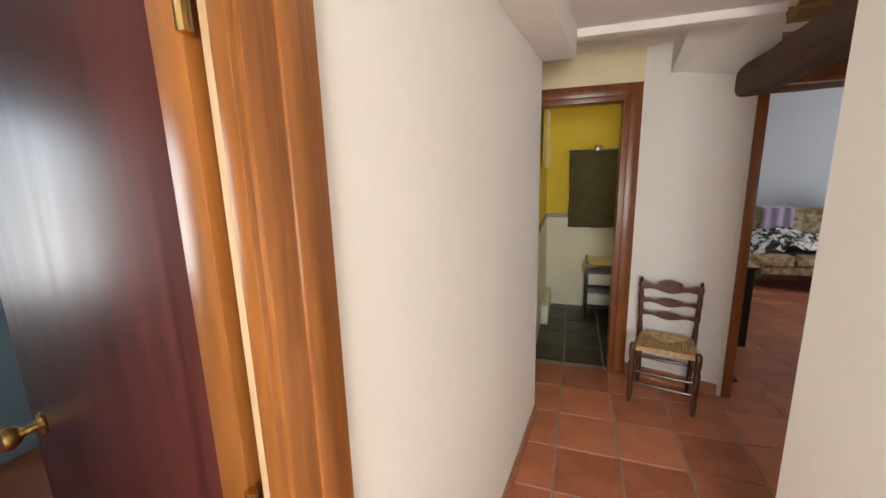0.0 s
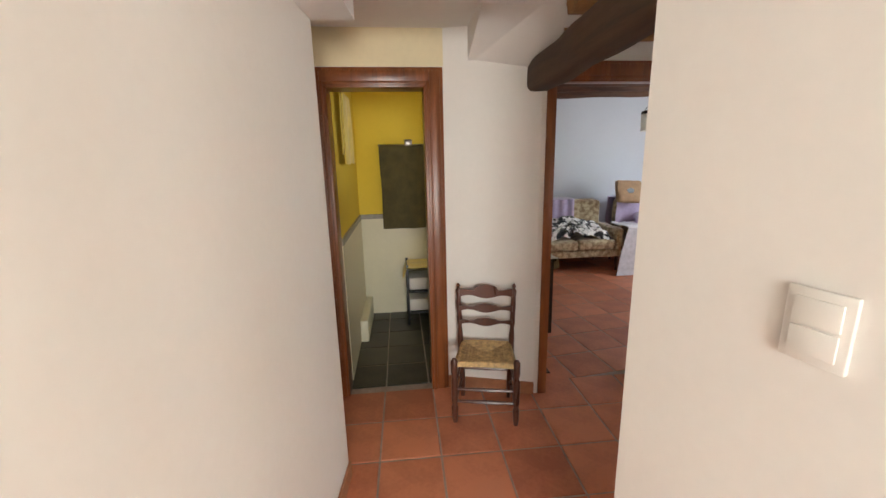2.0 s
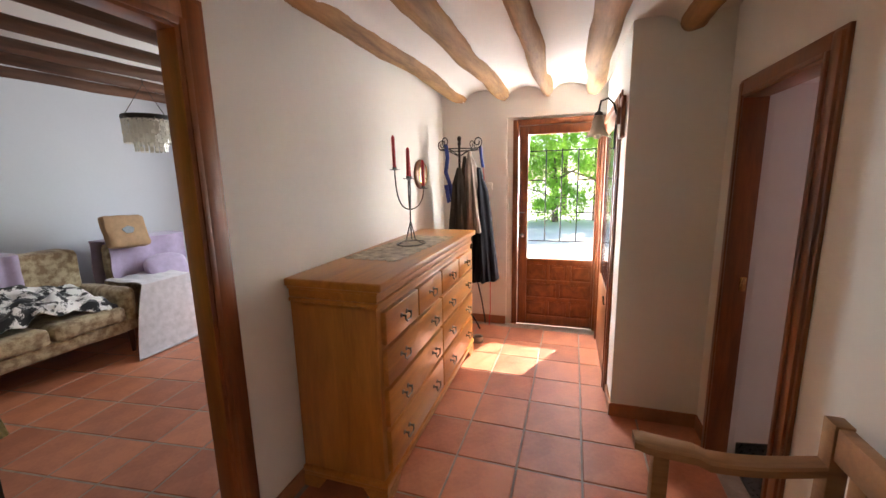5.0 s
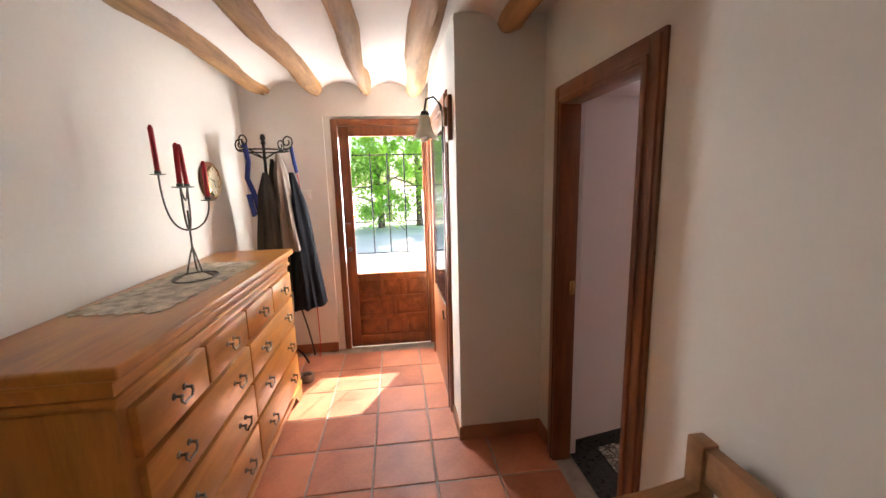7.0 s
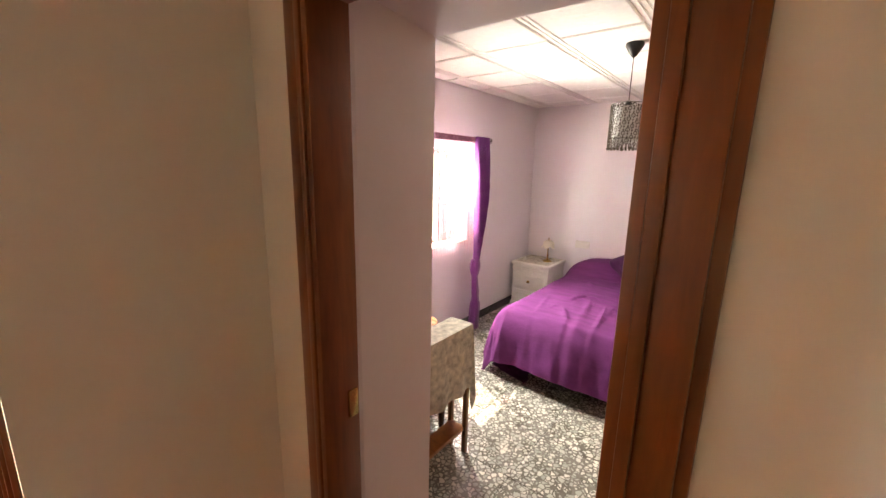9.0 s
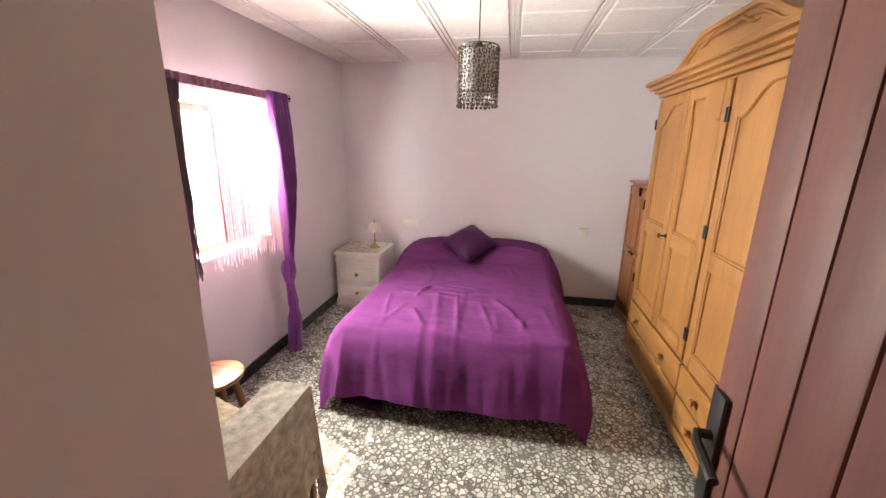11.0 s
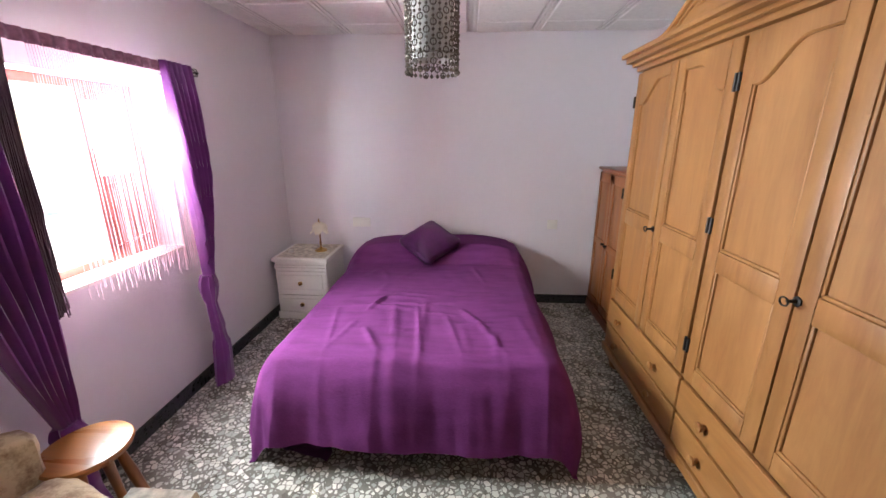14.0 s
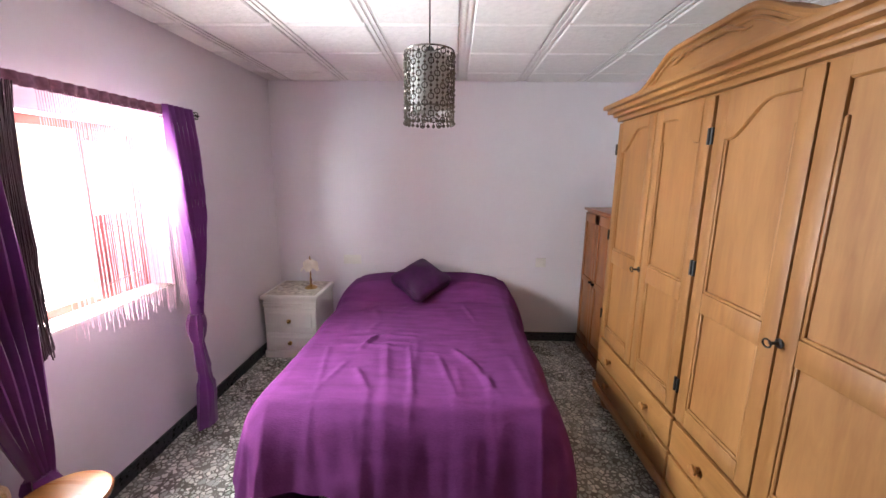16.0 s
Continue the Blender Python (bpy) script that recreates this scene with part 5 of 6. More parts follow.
sheet(bm, lambda u, v: (0.77 + min(u, 0.88) / 0.88 * 0.437 + 0.012 * max(0, u - 0.88) / 0.12, 3.93 + v * 0.58, 0.7095 - 0.13 * (max(0, u - 0.88) / 0.12) * (0.6 + 0.4 * abs(math.sin(v * 6))) + 0.003 * nz(u * 8, v * 8)), 40, 24)
thicken(bm, 0.003)
solid("tablecloth", bm, LACE, "white lace cloth hanging over the side table edge", "tablecloth")
bm = B()
box(bm, (0.84, 4.05, 0.713), (1.0, 4.35, 0.80), 0.006)
solid("wooden_box", bm, AMBERZ, "small reddish wooden box on the side table", "box")

# ---- side room glimpse ----
bd2 = thing("side_room_bed", (-1.75, 0.1, 0), "bed with red patterned and navy striped blankets", "bed")
bm = pad(B(), (-2.6, -0.7, 0.1), (-1.25, 0.62, 0.5), 0.06, 0.01)
part("mattress", bm, BLUESTR, bd2, "navy striped cover")
bm = pad(B(), (-2.5, -0.6, 0.48), (-1.45, 0.55, 0.62), 0.06, 0.02)
part("folded_blanket", bm, REDRUG, bd2, "red patterned blanket")

# ---- bedroom things ----
def bed():
    t = thing("double_bed", (2.72, -1.55, 0), "double bed under a crumpled purple bedspread reaching the floor", "bed")
    x0, x1, y0, y1, H = 2.15, 3.33, -2.48, -0.76, 0.50
    bm = pad(B(), (x0 + 0.03, y0, 0.28), (x1 - 0.03, y1 - 0.03, H - 0.04), 0.06, 0.0)
    part("mattress", bm, WHITEF, t)
    bm = B()
    box(bm, (x0 + 0.02, y0, 0.20), (x1 - 0.02, y1 - 0.04, 0.28), 0.01)
    part("bed_base", bm, BLACKW, t)
    for a in (x0 + 0.08, x1 - 0.08):
        for b in (y0 + 0.1, y1 - 0.12):
            bm = B()
            lathe(bm, a, b, [(0.02, 0), (0.026, 0.2)], 12)
            part("leg", bm, BLACKW, t)
    bm = pad(B(), (x0 + 0.16, y0 + 0.03, 0.48), (x1 - 0.16, y0 + 0.28, 0.565), 0.05, 0.02)
    part("pillow", bm, WHITEF, t, "pillows under the bedspread")
    hem = 0.375
    rc = random.Random(12)
    creases = []
    for k in range(7):
        cy = -1.42 + 0.055 * k + rc.uniform(-0.02, 0.02)
        xa = rc.uniform(2.35, 2.85)
        creases.append((xa, cy, xa + rc.uniform(0.2, 0.45), cy + rc.uniform(-0.05, 0.05), rc.uniform(0.004, 0.009), rc.uniform(0.008, 0.014)))
    for k in range(11):
        xa, cy = 2.22 + 0.098 * k + rc.uniform(-0.04, 0.04), rc.uniform(-1.35, -0.95)
        creases.append((xa, cy, xa + rc.uniform(-0.14, 0.08), -0.77, rc.uniform(0.006, 0.014), rc.uniform(0.012, 0.024)))
    for k in range(6):
        xa, cy = rc.uniform(2.25, 3.2), rc.uniform(-2.1, -1.5)
        creases.append((xa, cy, xa + rc.uniform(-0.15, 0.15), cy + rc.uniform(0.1, 0.35), rc.uniform(0.003, 0.008), rc.uniform(0.012, 0.03)))
    # a pinched fold beside the middle
    creases.append((2.98, -1.36, 3.04, -1.20, 0.022, 0.014))
    creases.append((2.52, -1.22, 2.40, -1.02, 0.016, 0.016))

    def ridge(x, y):
        h = 0.0
        for xa, ya, xb, yb, hh, w in creases:
            ex, ey = xb - xa, yb - ya
            k = min(1, max(0, ((x - xa) * ex + (y - ya) * ey) / (ex * ex + ey * ey)))
            q = math.hypot(x - xa - ex * k, y - ya - ey * k) / w
            if q < 3:
                h += hh * math.exp(-q * q) * (0.25 + 0.75 * math.sin(math.pi * min(0.9, k + 0.1)))
        return h

    bm = B()
    def f(u, v):
        px = x0 - hem + u * (x1 - x0 + 2 * hem)
        py = y0 + v * (y1 + hem - y0)
        cx, cy = min(max(px, x0), x1), min(max(py, y0), y1)
        dx, dy = px - cx, py - cy
        d = math.hypot(dx, dy)
        head = max(0, 1 - (cy - y0) / 0.46)
        edge = min(1, min(cx - x0, x1 - cx) / 0.22)
        z = H + 0.118 * min(1, head * 2.6) * (0.55 + 0.45 * edge ** 0.5) + 0.012 * nz(cx * 2.2, cy * 2.2, 1)
        z += 0.012 + ridge(cx, cy) + 0.003 * nz(cx * 12, cy * 9, 4)
        if d > 1e-6:
            ux, uy = dx / d, dy / d
            along = cx + cy + math.atan2(uy, ux) * 0.25
            fold = 0.06 * nz(along * 3.4, 3, 1) + 0.035 * (0.5 - abs(nz(along * 5.0 + 0.9 * d, 5, 1))) + 0.010 * nz(along * 15, d * 5, 6)
            out = 0.11 * (1 - math.exp(-d / 0.07)) + d * 0.16 + fold * min(1, d / 0.30)
            drop = max(0, d - 0.035) * 1.02 + 0.03 * (1 - math.exp(-d / 0.05))
            z = z - drop
            if z < 0.008:
                out += (0.008 - z) * 0.45
                z = 0.008 + 0.012 * abs(nz(along * 9, d * 9, 2))
            return (cx + ux * out, cy + uy * out, z)
        return (cx, cy, z)
    sheet(bm, f, 190, 190)
    thicken(bm, 0.006)
    part("bedspread", bm, PURPLE, t, "woven purple bedspread with soft creases")
    bm = B()
    sheet(bm, lambda u, v: (3.13 + 0.33 * u + 0.04 * nz(v * 3, 2), -0.86 + 0.22 * v * (1 - 0.45 * u) + 0.03 * nz(u * 4, 6), 0.010 + 0.10 * (1 - v) * (0.4 + 0.6 * u) + 0.030 * abs(nz(u * 6, v * 4, 3)) * (1 - 0.5 * v)), 26, 20)
    thicken(bm, 0.005)
    part("lining_corner", bm, SATIN, t, "dark purple satin lining trailing on the floor")
    bm = pad(B(), (-0.165, -0.165, -0.055), (0.165, 0.165, 0.055), 0.045, 0.22, 3)
    for v in bm.verts:
        k = (abs(v.co.x) * abs(v.co.y)) / 0.036
        v.co.x *= 1 + 0.16 * k
        v.co.y *= 1 + 0.16 * k
        v.co.z *= 1 - 0.55 * k
        v.co = pose(2.79, -2.15, 0.655, -27, 0, 0) @ pose(0, 0, 0, 0, 0, 45) @ v.co
    c = solid("cushion", bm, SATIN, "square dark purple satin cushion set on its corner", "cushion")
    bm = B()
    cm = pose(2.79, -2.15, 0.655, -27, 0, 0)
    for k in range(5):
        a = k * 1.257
        lathe(bm, 0, 0, [(0.014, 0.082), (0.012, 0.0875), (0.002, 0.089)], 8, cm @ Matrix.Translation((0.02 + 0.022 * math.cos(a), 0.02 + 0.022 * math.sin(a), 0)))
    part("flower_motif", bm, mat("dull_rose_thread", (0.25, 0.06, 0.08), 0.7), c, "dull red embroidered flower")


bed()


def nightstand():
    x0, x1, y0, y1 = 3.59, 4.025, -2.50, -2.06
    t = thing("nightstand", (3.81, -2.28, 0), "cream lacquered nightstand with two drawers and round knobs", "nightstand")
    bm = B()
    box(bm, (x0 + 0.01, y0, 0.0), (x1 - 0.01, y1 - 0.012, 0.49), 0.004)
    part("body", bm, WHITEF, t)
    bm = B()
    box(bm, (x0 - 0.006, y0, 0.49), (x1 + 0.006, y1 + 0.008, 0.525), 0.008)
    part("top", bm, WHITEF, t)
    bm = B()
    box(bm, (x0 + 0.0, y1 - 0.02, 0.0), (x1, y1 - 0.002, 0.065), 0.004)
    part("plinth", bm, WHITEF, t)
    for z0, z1 in ((0.075, 0.215), (0.235, 0.415)):
        bm = B()
        box(bm, (x0 + 0.015, y1 - 0.014, z0), (x1 - 0.015, y1 - 0.002, z1), 0.003)
        box(bm, (x0 + 0.045, y1 - 0.006, z0 + 0.028), (x1 - 0.045, y1 + 0.004, z1 - 0.028), 0.006, seg=1)
        d = part("drawer", bm, WHITEF, t)
        bm = B()
        lathe(bm, 0, 0, [(0.008, 0), (0.007, 0.012), (0.017, 0.02), (0.016, 0.028), (0.004, 0.032)], 14, pose((x0 + x1) / 2, y1 + 0.003, (z0 + z1) / 2, -90, 0, 0))
        part("knob", bm, BRASS, d, "small round brass knob")
    bm = B()
    for z in (0.435, 0.455):
        box(bm, (x0 + 0.006, y1 - 0.012, z), (x1 - 0.006, y1 + 0.002, z + 0.012), 0.003)
    part("moulding", bm, WHITEF, t)
    bm = B()
    sheet(bm, lambda u, v: (x0 + 0.02 + u * 0.39, y0 + 0.02 + v * 0.40, 0.5275 + 0.0015 * nz(u * 9, v * 9)), 16, 16)
    thicken(bm, 0.002)
    solid("doily", bm, LACE, "cream lace doily on the nightstand", "doily")
    l = thing("touch_lamp", (3.705, -2.27, 0.53), "small brass bedside lamp with leaf-shaped glass shade", "table lamp")
    bm = B()
    lathe(bm, 3.705, -2.27, [(0.048, 0.531), (0.05, 0.538), (0.03, 0.55), (0.012, 0.558), (0.007, 0.57), (0.01, 0.60), (0.006, 0.62), (0.006, 0.72), (0.01, 0.74), (0.003, 0.80)], 20)
    part("base", bm, BRASS, l)
    for k in range(5):
        a = k * 1.257 + 0.4
        bm = B()
        sheet(bm, lambda u, v, a=a: Matrix.Translation((3.705, -2.27, 0.745)) @ pose(0, 0, 0, 0, 0, math.degrees(a)) @ Vector((0.015 + 0.062 * v + 0.008 * math.sin(v * 6), (u - 0.5) * 0.085 * math.sin(math.pi * (0.15 + 0.75 * v)), 0.03 - 0.085 * v ** 1.3 - 0.02 * abs(u - 0.5))), 8, 10)
        thicken(bm, 0.003)
        part("glass_leaf", bm, FROST, l)
    bm = B()
    lathe(bm, 3.93, -2.2, [(0.018, 0.531), (0.02, 0.54), (0.012, 0.556), (0.003, 0.56)], 14)
    solid("trinket", bm, WHITEF, "small white trinket on the nightstand", "ornament")


nightstand()


def wardrobe():
    xf, y0, y1, dep = 1.59, -1.58, 0.14, 0.60
    t = thing("wardrobe", (xf - dep / 2, (y0 + y1) / 2, 0), "large pale pine four-door wardrobe with arched pediment and drawers", "wardrobe")
    bm = B()
    box(bm, (xf - dep, y0, 0.12), (xf - 0.02, y1, 1.79), 0.004)
    part("carcass", bm, PALEPZ, t)
    bm = B()
    box(bm, (xf - dep, y0 - 0.02, 0.10), (xf + 0.012, y1 + 0.02, 0.15), 0.010, seg=3)
    part("base_moulding", bm, PALEPY, t)
    bm = B()
    for a, z0, z1 in ((0.01, 1.775, 1.80), (0.03, 1.80, 1.82), (0.055, 1.82, 1.845), (0.075, 1.845, 1.87)):
        box(bm, (xf - dep, y0 - a, z0), (xf + a, y1 + a, z1), 0.007)
    part("cornice", bm, PALEPY, t)
    ym = (y0 + y1) / 2
    def arch(y):
        q = min(1, max(0, 1 - abs(y - ym) / 0.50) / 0.62)
        return 1.868 + 0.115 * q * q * (3 - 2 * q)
    bm = B()
    rings(bm, [[(xf - 0.03, y, 1.866), (xf + 0.06, y, 1.866), (xf + 0.06, y, max(1.868, arch(y) - 0.012)), (xf + 0.05, y, max(1.869, arch(y))), (xf - 0.03, y, max(1.869, arch(y)))]
               for y in np.linspace(ym - 0.52, ym + 0.52, 48)])
    part("pediment", bm, PALEPY, t)
    for sg in (-1, 1):
        bm = B()
        tube(bm, [(xf + 0.064, ym + sg * (0.05 + 0.035 * k), 1.945 + 0.012 * math.sin(k * 1.1) - 0.004 * k) for k in range(6)], [0.003, 0.009, 0.010, 0.008, 0.006, 0.002], 8)
        part("carved_scroll", bm, PALEPY, t)
    bm = B()
    tube(bm, [(xf + 0.062, y, arch(y) - 0.006) for y in np.linspace(ym - 0.5, ym + 0.5, 48)], 0.013, 8)
    tube(bm, [(xf + 0.062, y, max(1.875, arch(y) - 0.04)) for y in np.linspace(ym - 0.42, ym + 0.42, 40)], 0.007, 8)
    part("arch_moulding", bm, PALEPY, t)
    for a in (y0 + 0.08, ym - 0.03, y1 - 0.08):
        for b in (xf - 0.06, xf - dep + 0.08):
            bm = B()
            lathe(bm, b, a, [(0.02, 0), (0.042, 0.025), (0.046, 0.055), (0.03, 0.09), (0.034, 0.102)], 16)
            part("bun_foot", bm, PALEPY, t)
    ws = (y1 - y0) / 4
    DZ0, DZ1, ZM = 0.475, 1.765, 1.0
    for k in range(4):
        a, b = y0 + k * ws + 0.004 + (0.006 if k == 2 else 0), y0 + (k + 1) * ws - 0.004 - (0.006 if k == 1 else 0)
        bm = B()
        st = 0.062
        box(bm, (xf - 0.02, a, DZ0), (xf, a + st, DZ1), 0.004)
        box(bm, (xf - 0.02, b - st, DZ0), (xf, b, DZ1), 0.004)
        box(bm, (xf - 0.02, a + st, DZ0), (xf, b - st, DZ0 + 0.075), 0.004)
        box(bm, (xf - 0.02, a + st, ZM - 0.04), (xf, b - st, ZM + 0.04), 0.004)
        # curved top rail
        n = 18
        loops = []
        for i in range(n + 1):
            s = i / n
            y = a + st + (b - a - 2 * st) * s
            q = s if k % 2 == 0 else 1 - s
            zz = DZ1 - 0.055 - 0.11 * (0.5 + 0.5 * math.cos(math.pi * min(1, max(0, (q - 0.05) / 0.62))))
            loops.append([(xf - 0.02, y, zz), (xf - 0.006, y, zz), (xf, y, zz + 0.006), (xf, y, DZ1), (xf - 0.02, y, DZ1)])
        rings(bm, loops)
        d = part("door", bm, PALEPZ, t)
        for z0, z1 in ((DZ0 + 0.075, ZM - 0.04), (ZM + 0.04, DZ1 - 0.04)):
            bm = B()
            box(bm, (xf - 0.018, a + st - 0.002, z0), (xf - 0.011, b - st + 0.002, z1))
            part("panel", bm, PALEPZ, d)
            bm = B()
            w = 0.012
            for p, q in (((a + st, z0), (a + st + w, z1 - (0.1 if z1 > 1.3 else 0))), ((b - st - w, z0), (b - st, z1 - (0.1 if z1 > 1.3 else 0))), ((a + st, z0), (b - st, z0 + w))):
                box(bm, (xf - 0.014, p[0], p[1]), (xf - 0.003, q[0], q[1]), 0.004)
            part("bead", bm, PALEPZ, d)
        if k in (0, 2):
            bm = B()
            lathe(bm, 0, 0, [(0.015, 0), (0.015, 0.003), (0.006, 0.006), (0.004, 0.03)], 12, pose(xf, b - 0.004 + 0.02 * (1 if k else 0), 1.005, 0, 90, 0))
            tube(bm, [(xf + 0.035 + 0.002, b - 0.004 + 0.015 * math.cos(s) + 0.02 * (1 if k else 0), 1.005 + 0.012 * math.sin(s)) for s in np.linspace(0, 6.28, 12)], 0.003, 6)
            part("key", bm, IRON, d, "dark key in the lock")
        hy = b if k % 2 else a
        for z in (0.62, 1.12, 1.62):
            bm = B()
            tube(bm, [(xf + 0.004, hy, z - 0.03), (xf + 0.004, hy, z + 0.03)], 0.006)
            part("hinge", bm, IRON, d)
    for k in range(2):
        a, b = y0 + k * 2 * ws + 0.006, y0 + (k + 1) * 2 * ws - 0.006
        for z0, z1 in ((0.16, 0.30), (0.312, 0.46)):
            bm = B()
            box(bm, (xf - 0.02, a, z0), (xf + 0.004, b, z1), 0.008)
            d = part("drawer", bm, PALEPY, t)
            for y in (a + 0.2, b - 0.2):
                bm = B()
                lathe(bm, 0, 0, [(0.01, 0), (0.009, 0.012), (0.02, 0.022), (0.02, 0.03), (0.006, 0.036)], 14, pose(xf + 0.004, y, (z0 + z1) / 2, 0, 90, 0))
                part("knob", bm, PALEPY, d)
    return t


wardrobe()


def small_cabinet():
    x0, x1, y0, y1, H = 0.98, 1.435, -2.50, -1.92, 1.21
    t = thing("small_cabinet", (1.3, -2.15, 0), "narrow reddish pine cabinet with arched doors in the corner", "cabinet")
    bm = B()
    box(bm, (x0, y0, 0.06), (x1 - 0.015, y1, H - 0.02), 0.004)
    part("body", bm, REDPINE, t)
    bm = B()
    box(bm, (x0 - 0.01, y0, H - 0.02), (x1 + 0.015, y1 + 0.018, H), 0.006)
    part("top", bm, DWOODX, t)
    bm = B()
    box(bm, (x0 - 0.005, y0, 0.0), (x1 + 0.005, y1 + 0.01, 0.075), 0.006)
    part("plinth", bm, DWOODX, t)
    for a, b in ((y0 + 0.012, (y0 + y1) / 2 - 0.002), ((y0 + y1) / 2 + 0.002, y1 - 0.012)):
        bm = B()
        for p, q in (((a, 0.09), (a + 0.045, H - 0.04)), ((b - 0.045, 0.09), (b, H - 0.04)), ((a, 0.09), (b, 0.15)), ((a, H - 0.11), (b, H - 0.04)), ((a, 0.60), (b, 0.65))):
            box(bm, (x1 - 0.016, p[0], p[1]), (x1, q[0], q[1]), 0.003)
        d = part("door", bm, REDPINE, t)
        bm = B()
        box(bm, (x1 - 0.014, a + 0.045, 0.15), (x1 - 0.007, b - 0.045, H - 0.11), 0.002)
        part("panel", bm, REDPINE, d)
        bm = B()
        lathe(bm, 0, 0, [(0.008, 0), (0.006, 0.01), (0.012, 0.018), (0.003, 0.024)], 12, pose(x1, b - 0.03 if b < -2.1 else a + 0.03, 0.63, 0, 90, 0))
        part("knob", bm, IRON, d)


small_cabinet()


def pendant():
    cx, cy = 2.628, -0.65
    t = thing("beaded_pendant_lamp", (cx, cy, 2.14), "drum pendant lamp hung with smoked beads and rings", "pendant lamp")
    bm = B()
    lathe(bm, cx, cy, [(0.045, 2.195), (0.047, 2.18), (0.03, 2.15), (0.012, 2.125), (0.004, 2.12)], 20)
    part("canopy", bm, IRON, t)
    bm = B()
    tube(bm, [(cx, cy, 1.88), (cx, cy, 2.13)], 0.0025)
    lathe(bm, cx, cy, [(0.012, 1.90), (0.02, 1.885), (0.02, 1.85), (0.012, 1.84)], 14)
    part("cord", bm, IRON, t)
    bm = B()
    n = 40
    rings(bm, [[(cx + 0.066 * math.cos(2 * math.pi * k / n), cy + 0.066 * math.sin(2 * math.pi * k / n), z) for k in range(n)] for z in (1.685, 1.78, 1.87)], caps=False)
    thicken(bm, 0.0015)
    part("inner_shade", bm, SHADEF, t, "pale fabric inner drum")
    for z in (1.885, 1.70):
        bm = B()
        tube(bm, [(cx + 0.084 * math.cos(a), cy + 0.084 * math.sin(a), z) for a in np.linspace(0, 2 * math.pi, 40)], 0.003, 6)
        for a in (0.3, 2.4, 4.5):
            tube(bm, [(cx, cy, z), (cx + 0.084 * math.cos(a), cy + 0.084 * math.sin(a), z)], 0.002, 5)
        part("hoop", bm, PEWTER, t)
    for k in range(26):
        a = 2 * math.pi * k / 26
        rr = 0.087
        bm = B()
        x, y = cx + rr * math.cos(a), cy + rr * math.sin(a)
        tube(bm, [(x, y, 1.885), (x, y, 1.645)], 0.0008, 4)
        z = 1.87
        j = k
        while z > 1.648:
            big = j % 3 == 0
            if big:
                tube(bm, [Vector((x, y, z)) + pose(0, 0, 0, 0, 0, math.degrees(a)) @ Vector((0, 0.0095 * math.cos(s), 0.0095 * math.sin(s))) for s in np.linspace(0, 6.283, 10)], 0.0022, 5)
            else:
                lathe(bm, x, y, [(0.001, z - 0.005), (0.0048, z - 0.002), (0.0048, z + 0.002), (0.001, z + 0.005)], 7)
            z -= 0.021 if big else 0.017
            j += 1
        lathe(bm, x, y, [(0.001, 1.640), (0.0065, 1.645), (0.0065, 1.649), (0.001, 1.655)], 8)
        part("bead_string", bm, BEAD, t)


pendant()


# curtains
rod = thing("curtain_rod", (3.93, -0.9, 1.76), "dark iron curtain rod with wire cage finial", "curtain rod")
RZ, RX = 1.765, 3.965
bm = B()
tube(bm, [(RX, -1.36, RZ), (RX, -0.05, RZ)], 0.008)
part("rod_bar", bm, IRON, rod)
bm = B()
for k in range(6):
    a = k * math.pi / 3
    tube(bm, [(RX + 0.022 * math.sin(s) * math.cos(a), -1.36 - 0.028 * (1 - math.cos(s)), RZ + 0.022 * math.sin(s) * math.sin(a)) for s in np.linspace(0, math.pi, 9)], 0.0025, 5)
part("finial", bm, IRON, rod)
bm = B()
for y in (-1.27, -0.12):
    tube(bm, [(4.07, y, RZ - 0.02), (3.96, y, RZ - 0.02), (RX, y, RZ - 0.008)], 0.006)
part("bracket", bm, IRON, rod)


def tied_curtain(ya, yb, ytie, ztie, zend, label, seed, yend=None):
    t = thing("curtain", (RX, (ya + yb) / 2, zend), label, "curtain", "knotted purple curtains")
    yend = ytie if yend is None else yend
    bm = B()
    def f(u, v):
        z = RZ + 0.022 - v * (RZ + 0.022 - ztie)
        s = v ** 1.9
        w = (yb - ya) * (1 - 0.80 * s)
        c = (ya + yb) / 2 + (ytie - (ya + yb) / 2) * v ** 1.5
        amp = 0.018 + 0.018 * math.sin(math.pi * v)
        pl = math.sin(u * 6 * 2 * math.pi + seed + 1.2 * nz(v * 2, seed))
        return (RX - 0.008 - 0.02 * math.sin(math.pi * v) + amp * pl - 0.012, c + (u - 0.5) * w + 0.01 * nz(u * 4, v * 4, seed), z)
    sheet(bm, f, 90, 50)
    thicken(bm, 0.003)
    part("drop", bm, PCURT, t)
    bm = B()
    loops = []
    for i in range(26):
        s = i / 25
        z = ztie + 0.02 - s * (ztie + 0.02 - zend)
        if s < 0.22:
            r = 0.038 + 0.014 * math.sin(s / 0.22 * math.pi)
        else:
            r = 0.03 + 0.028 * ((s - 0.22) / 0.78) ** 0.8
            if 0.5 < s < 0.62:
                r *= 0.82
        loops.append([(RX - 0.02 + r * 0.8 * math.cos(a) * (1 + 0.3 * nz(math.cos(a) * 2, math.sin(a) * 2, s * 3 + seed)), ytie + (yend - ytie) * s + 0.012 * math.sin(s * 7 + seed) + r * math.sin(a) * (1 + 0.25 * math.sin(5 * a + seed)), z) for a in np.linspace(0, 2 * math.pi, 28, endpoint=False)])
    rings(bm, loops)
    part("knotted_tail", bm, PCURT, t)


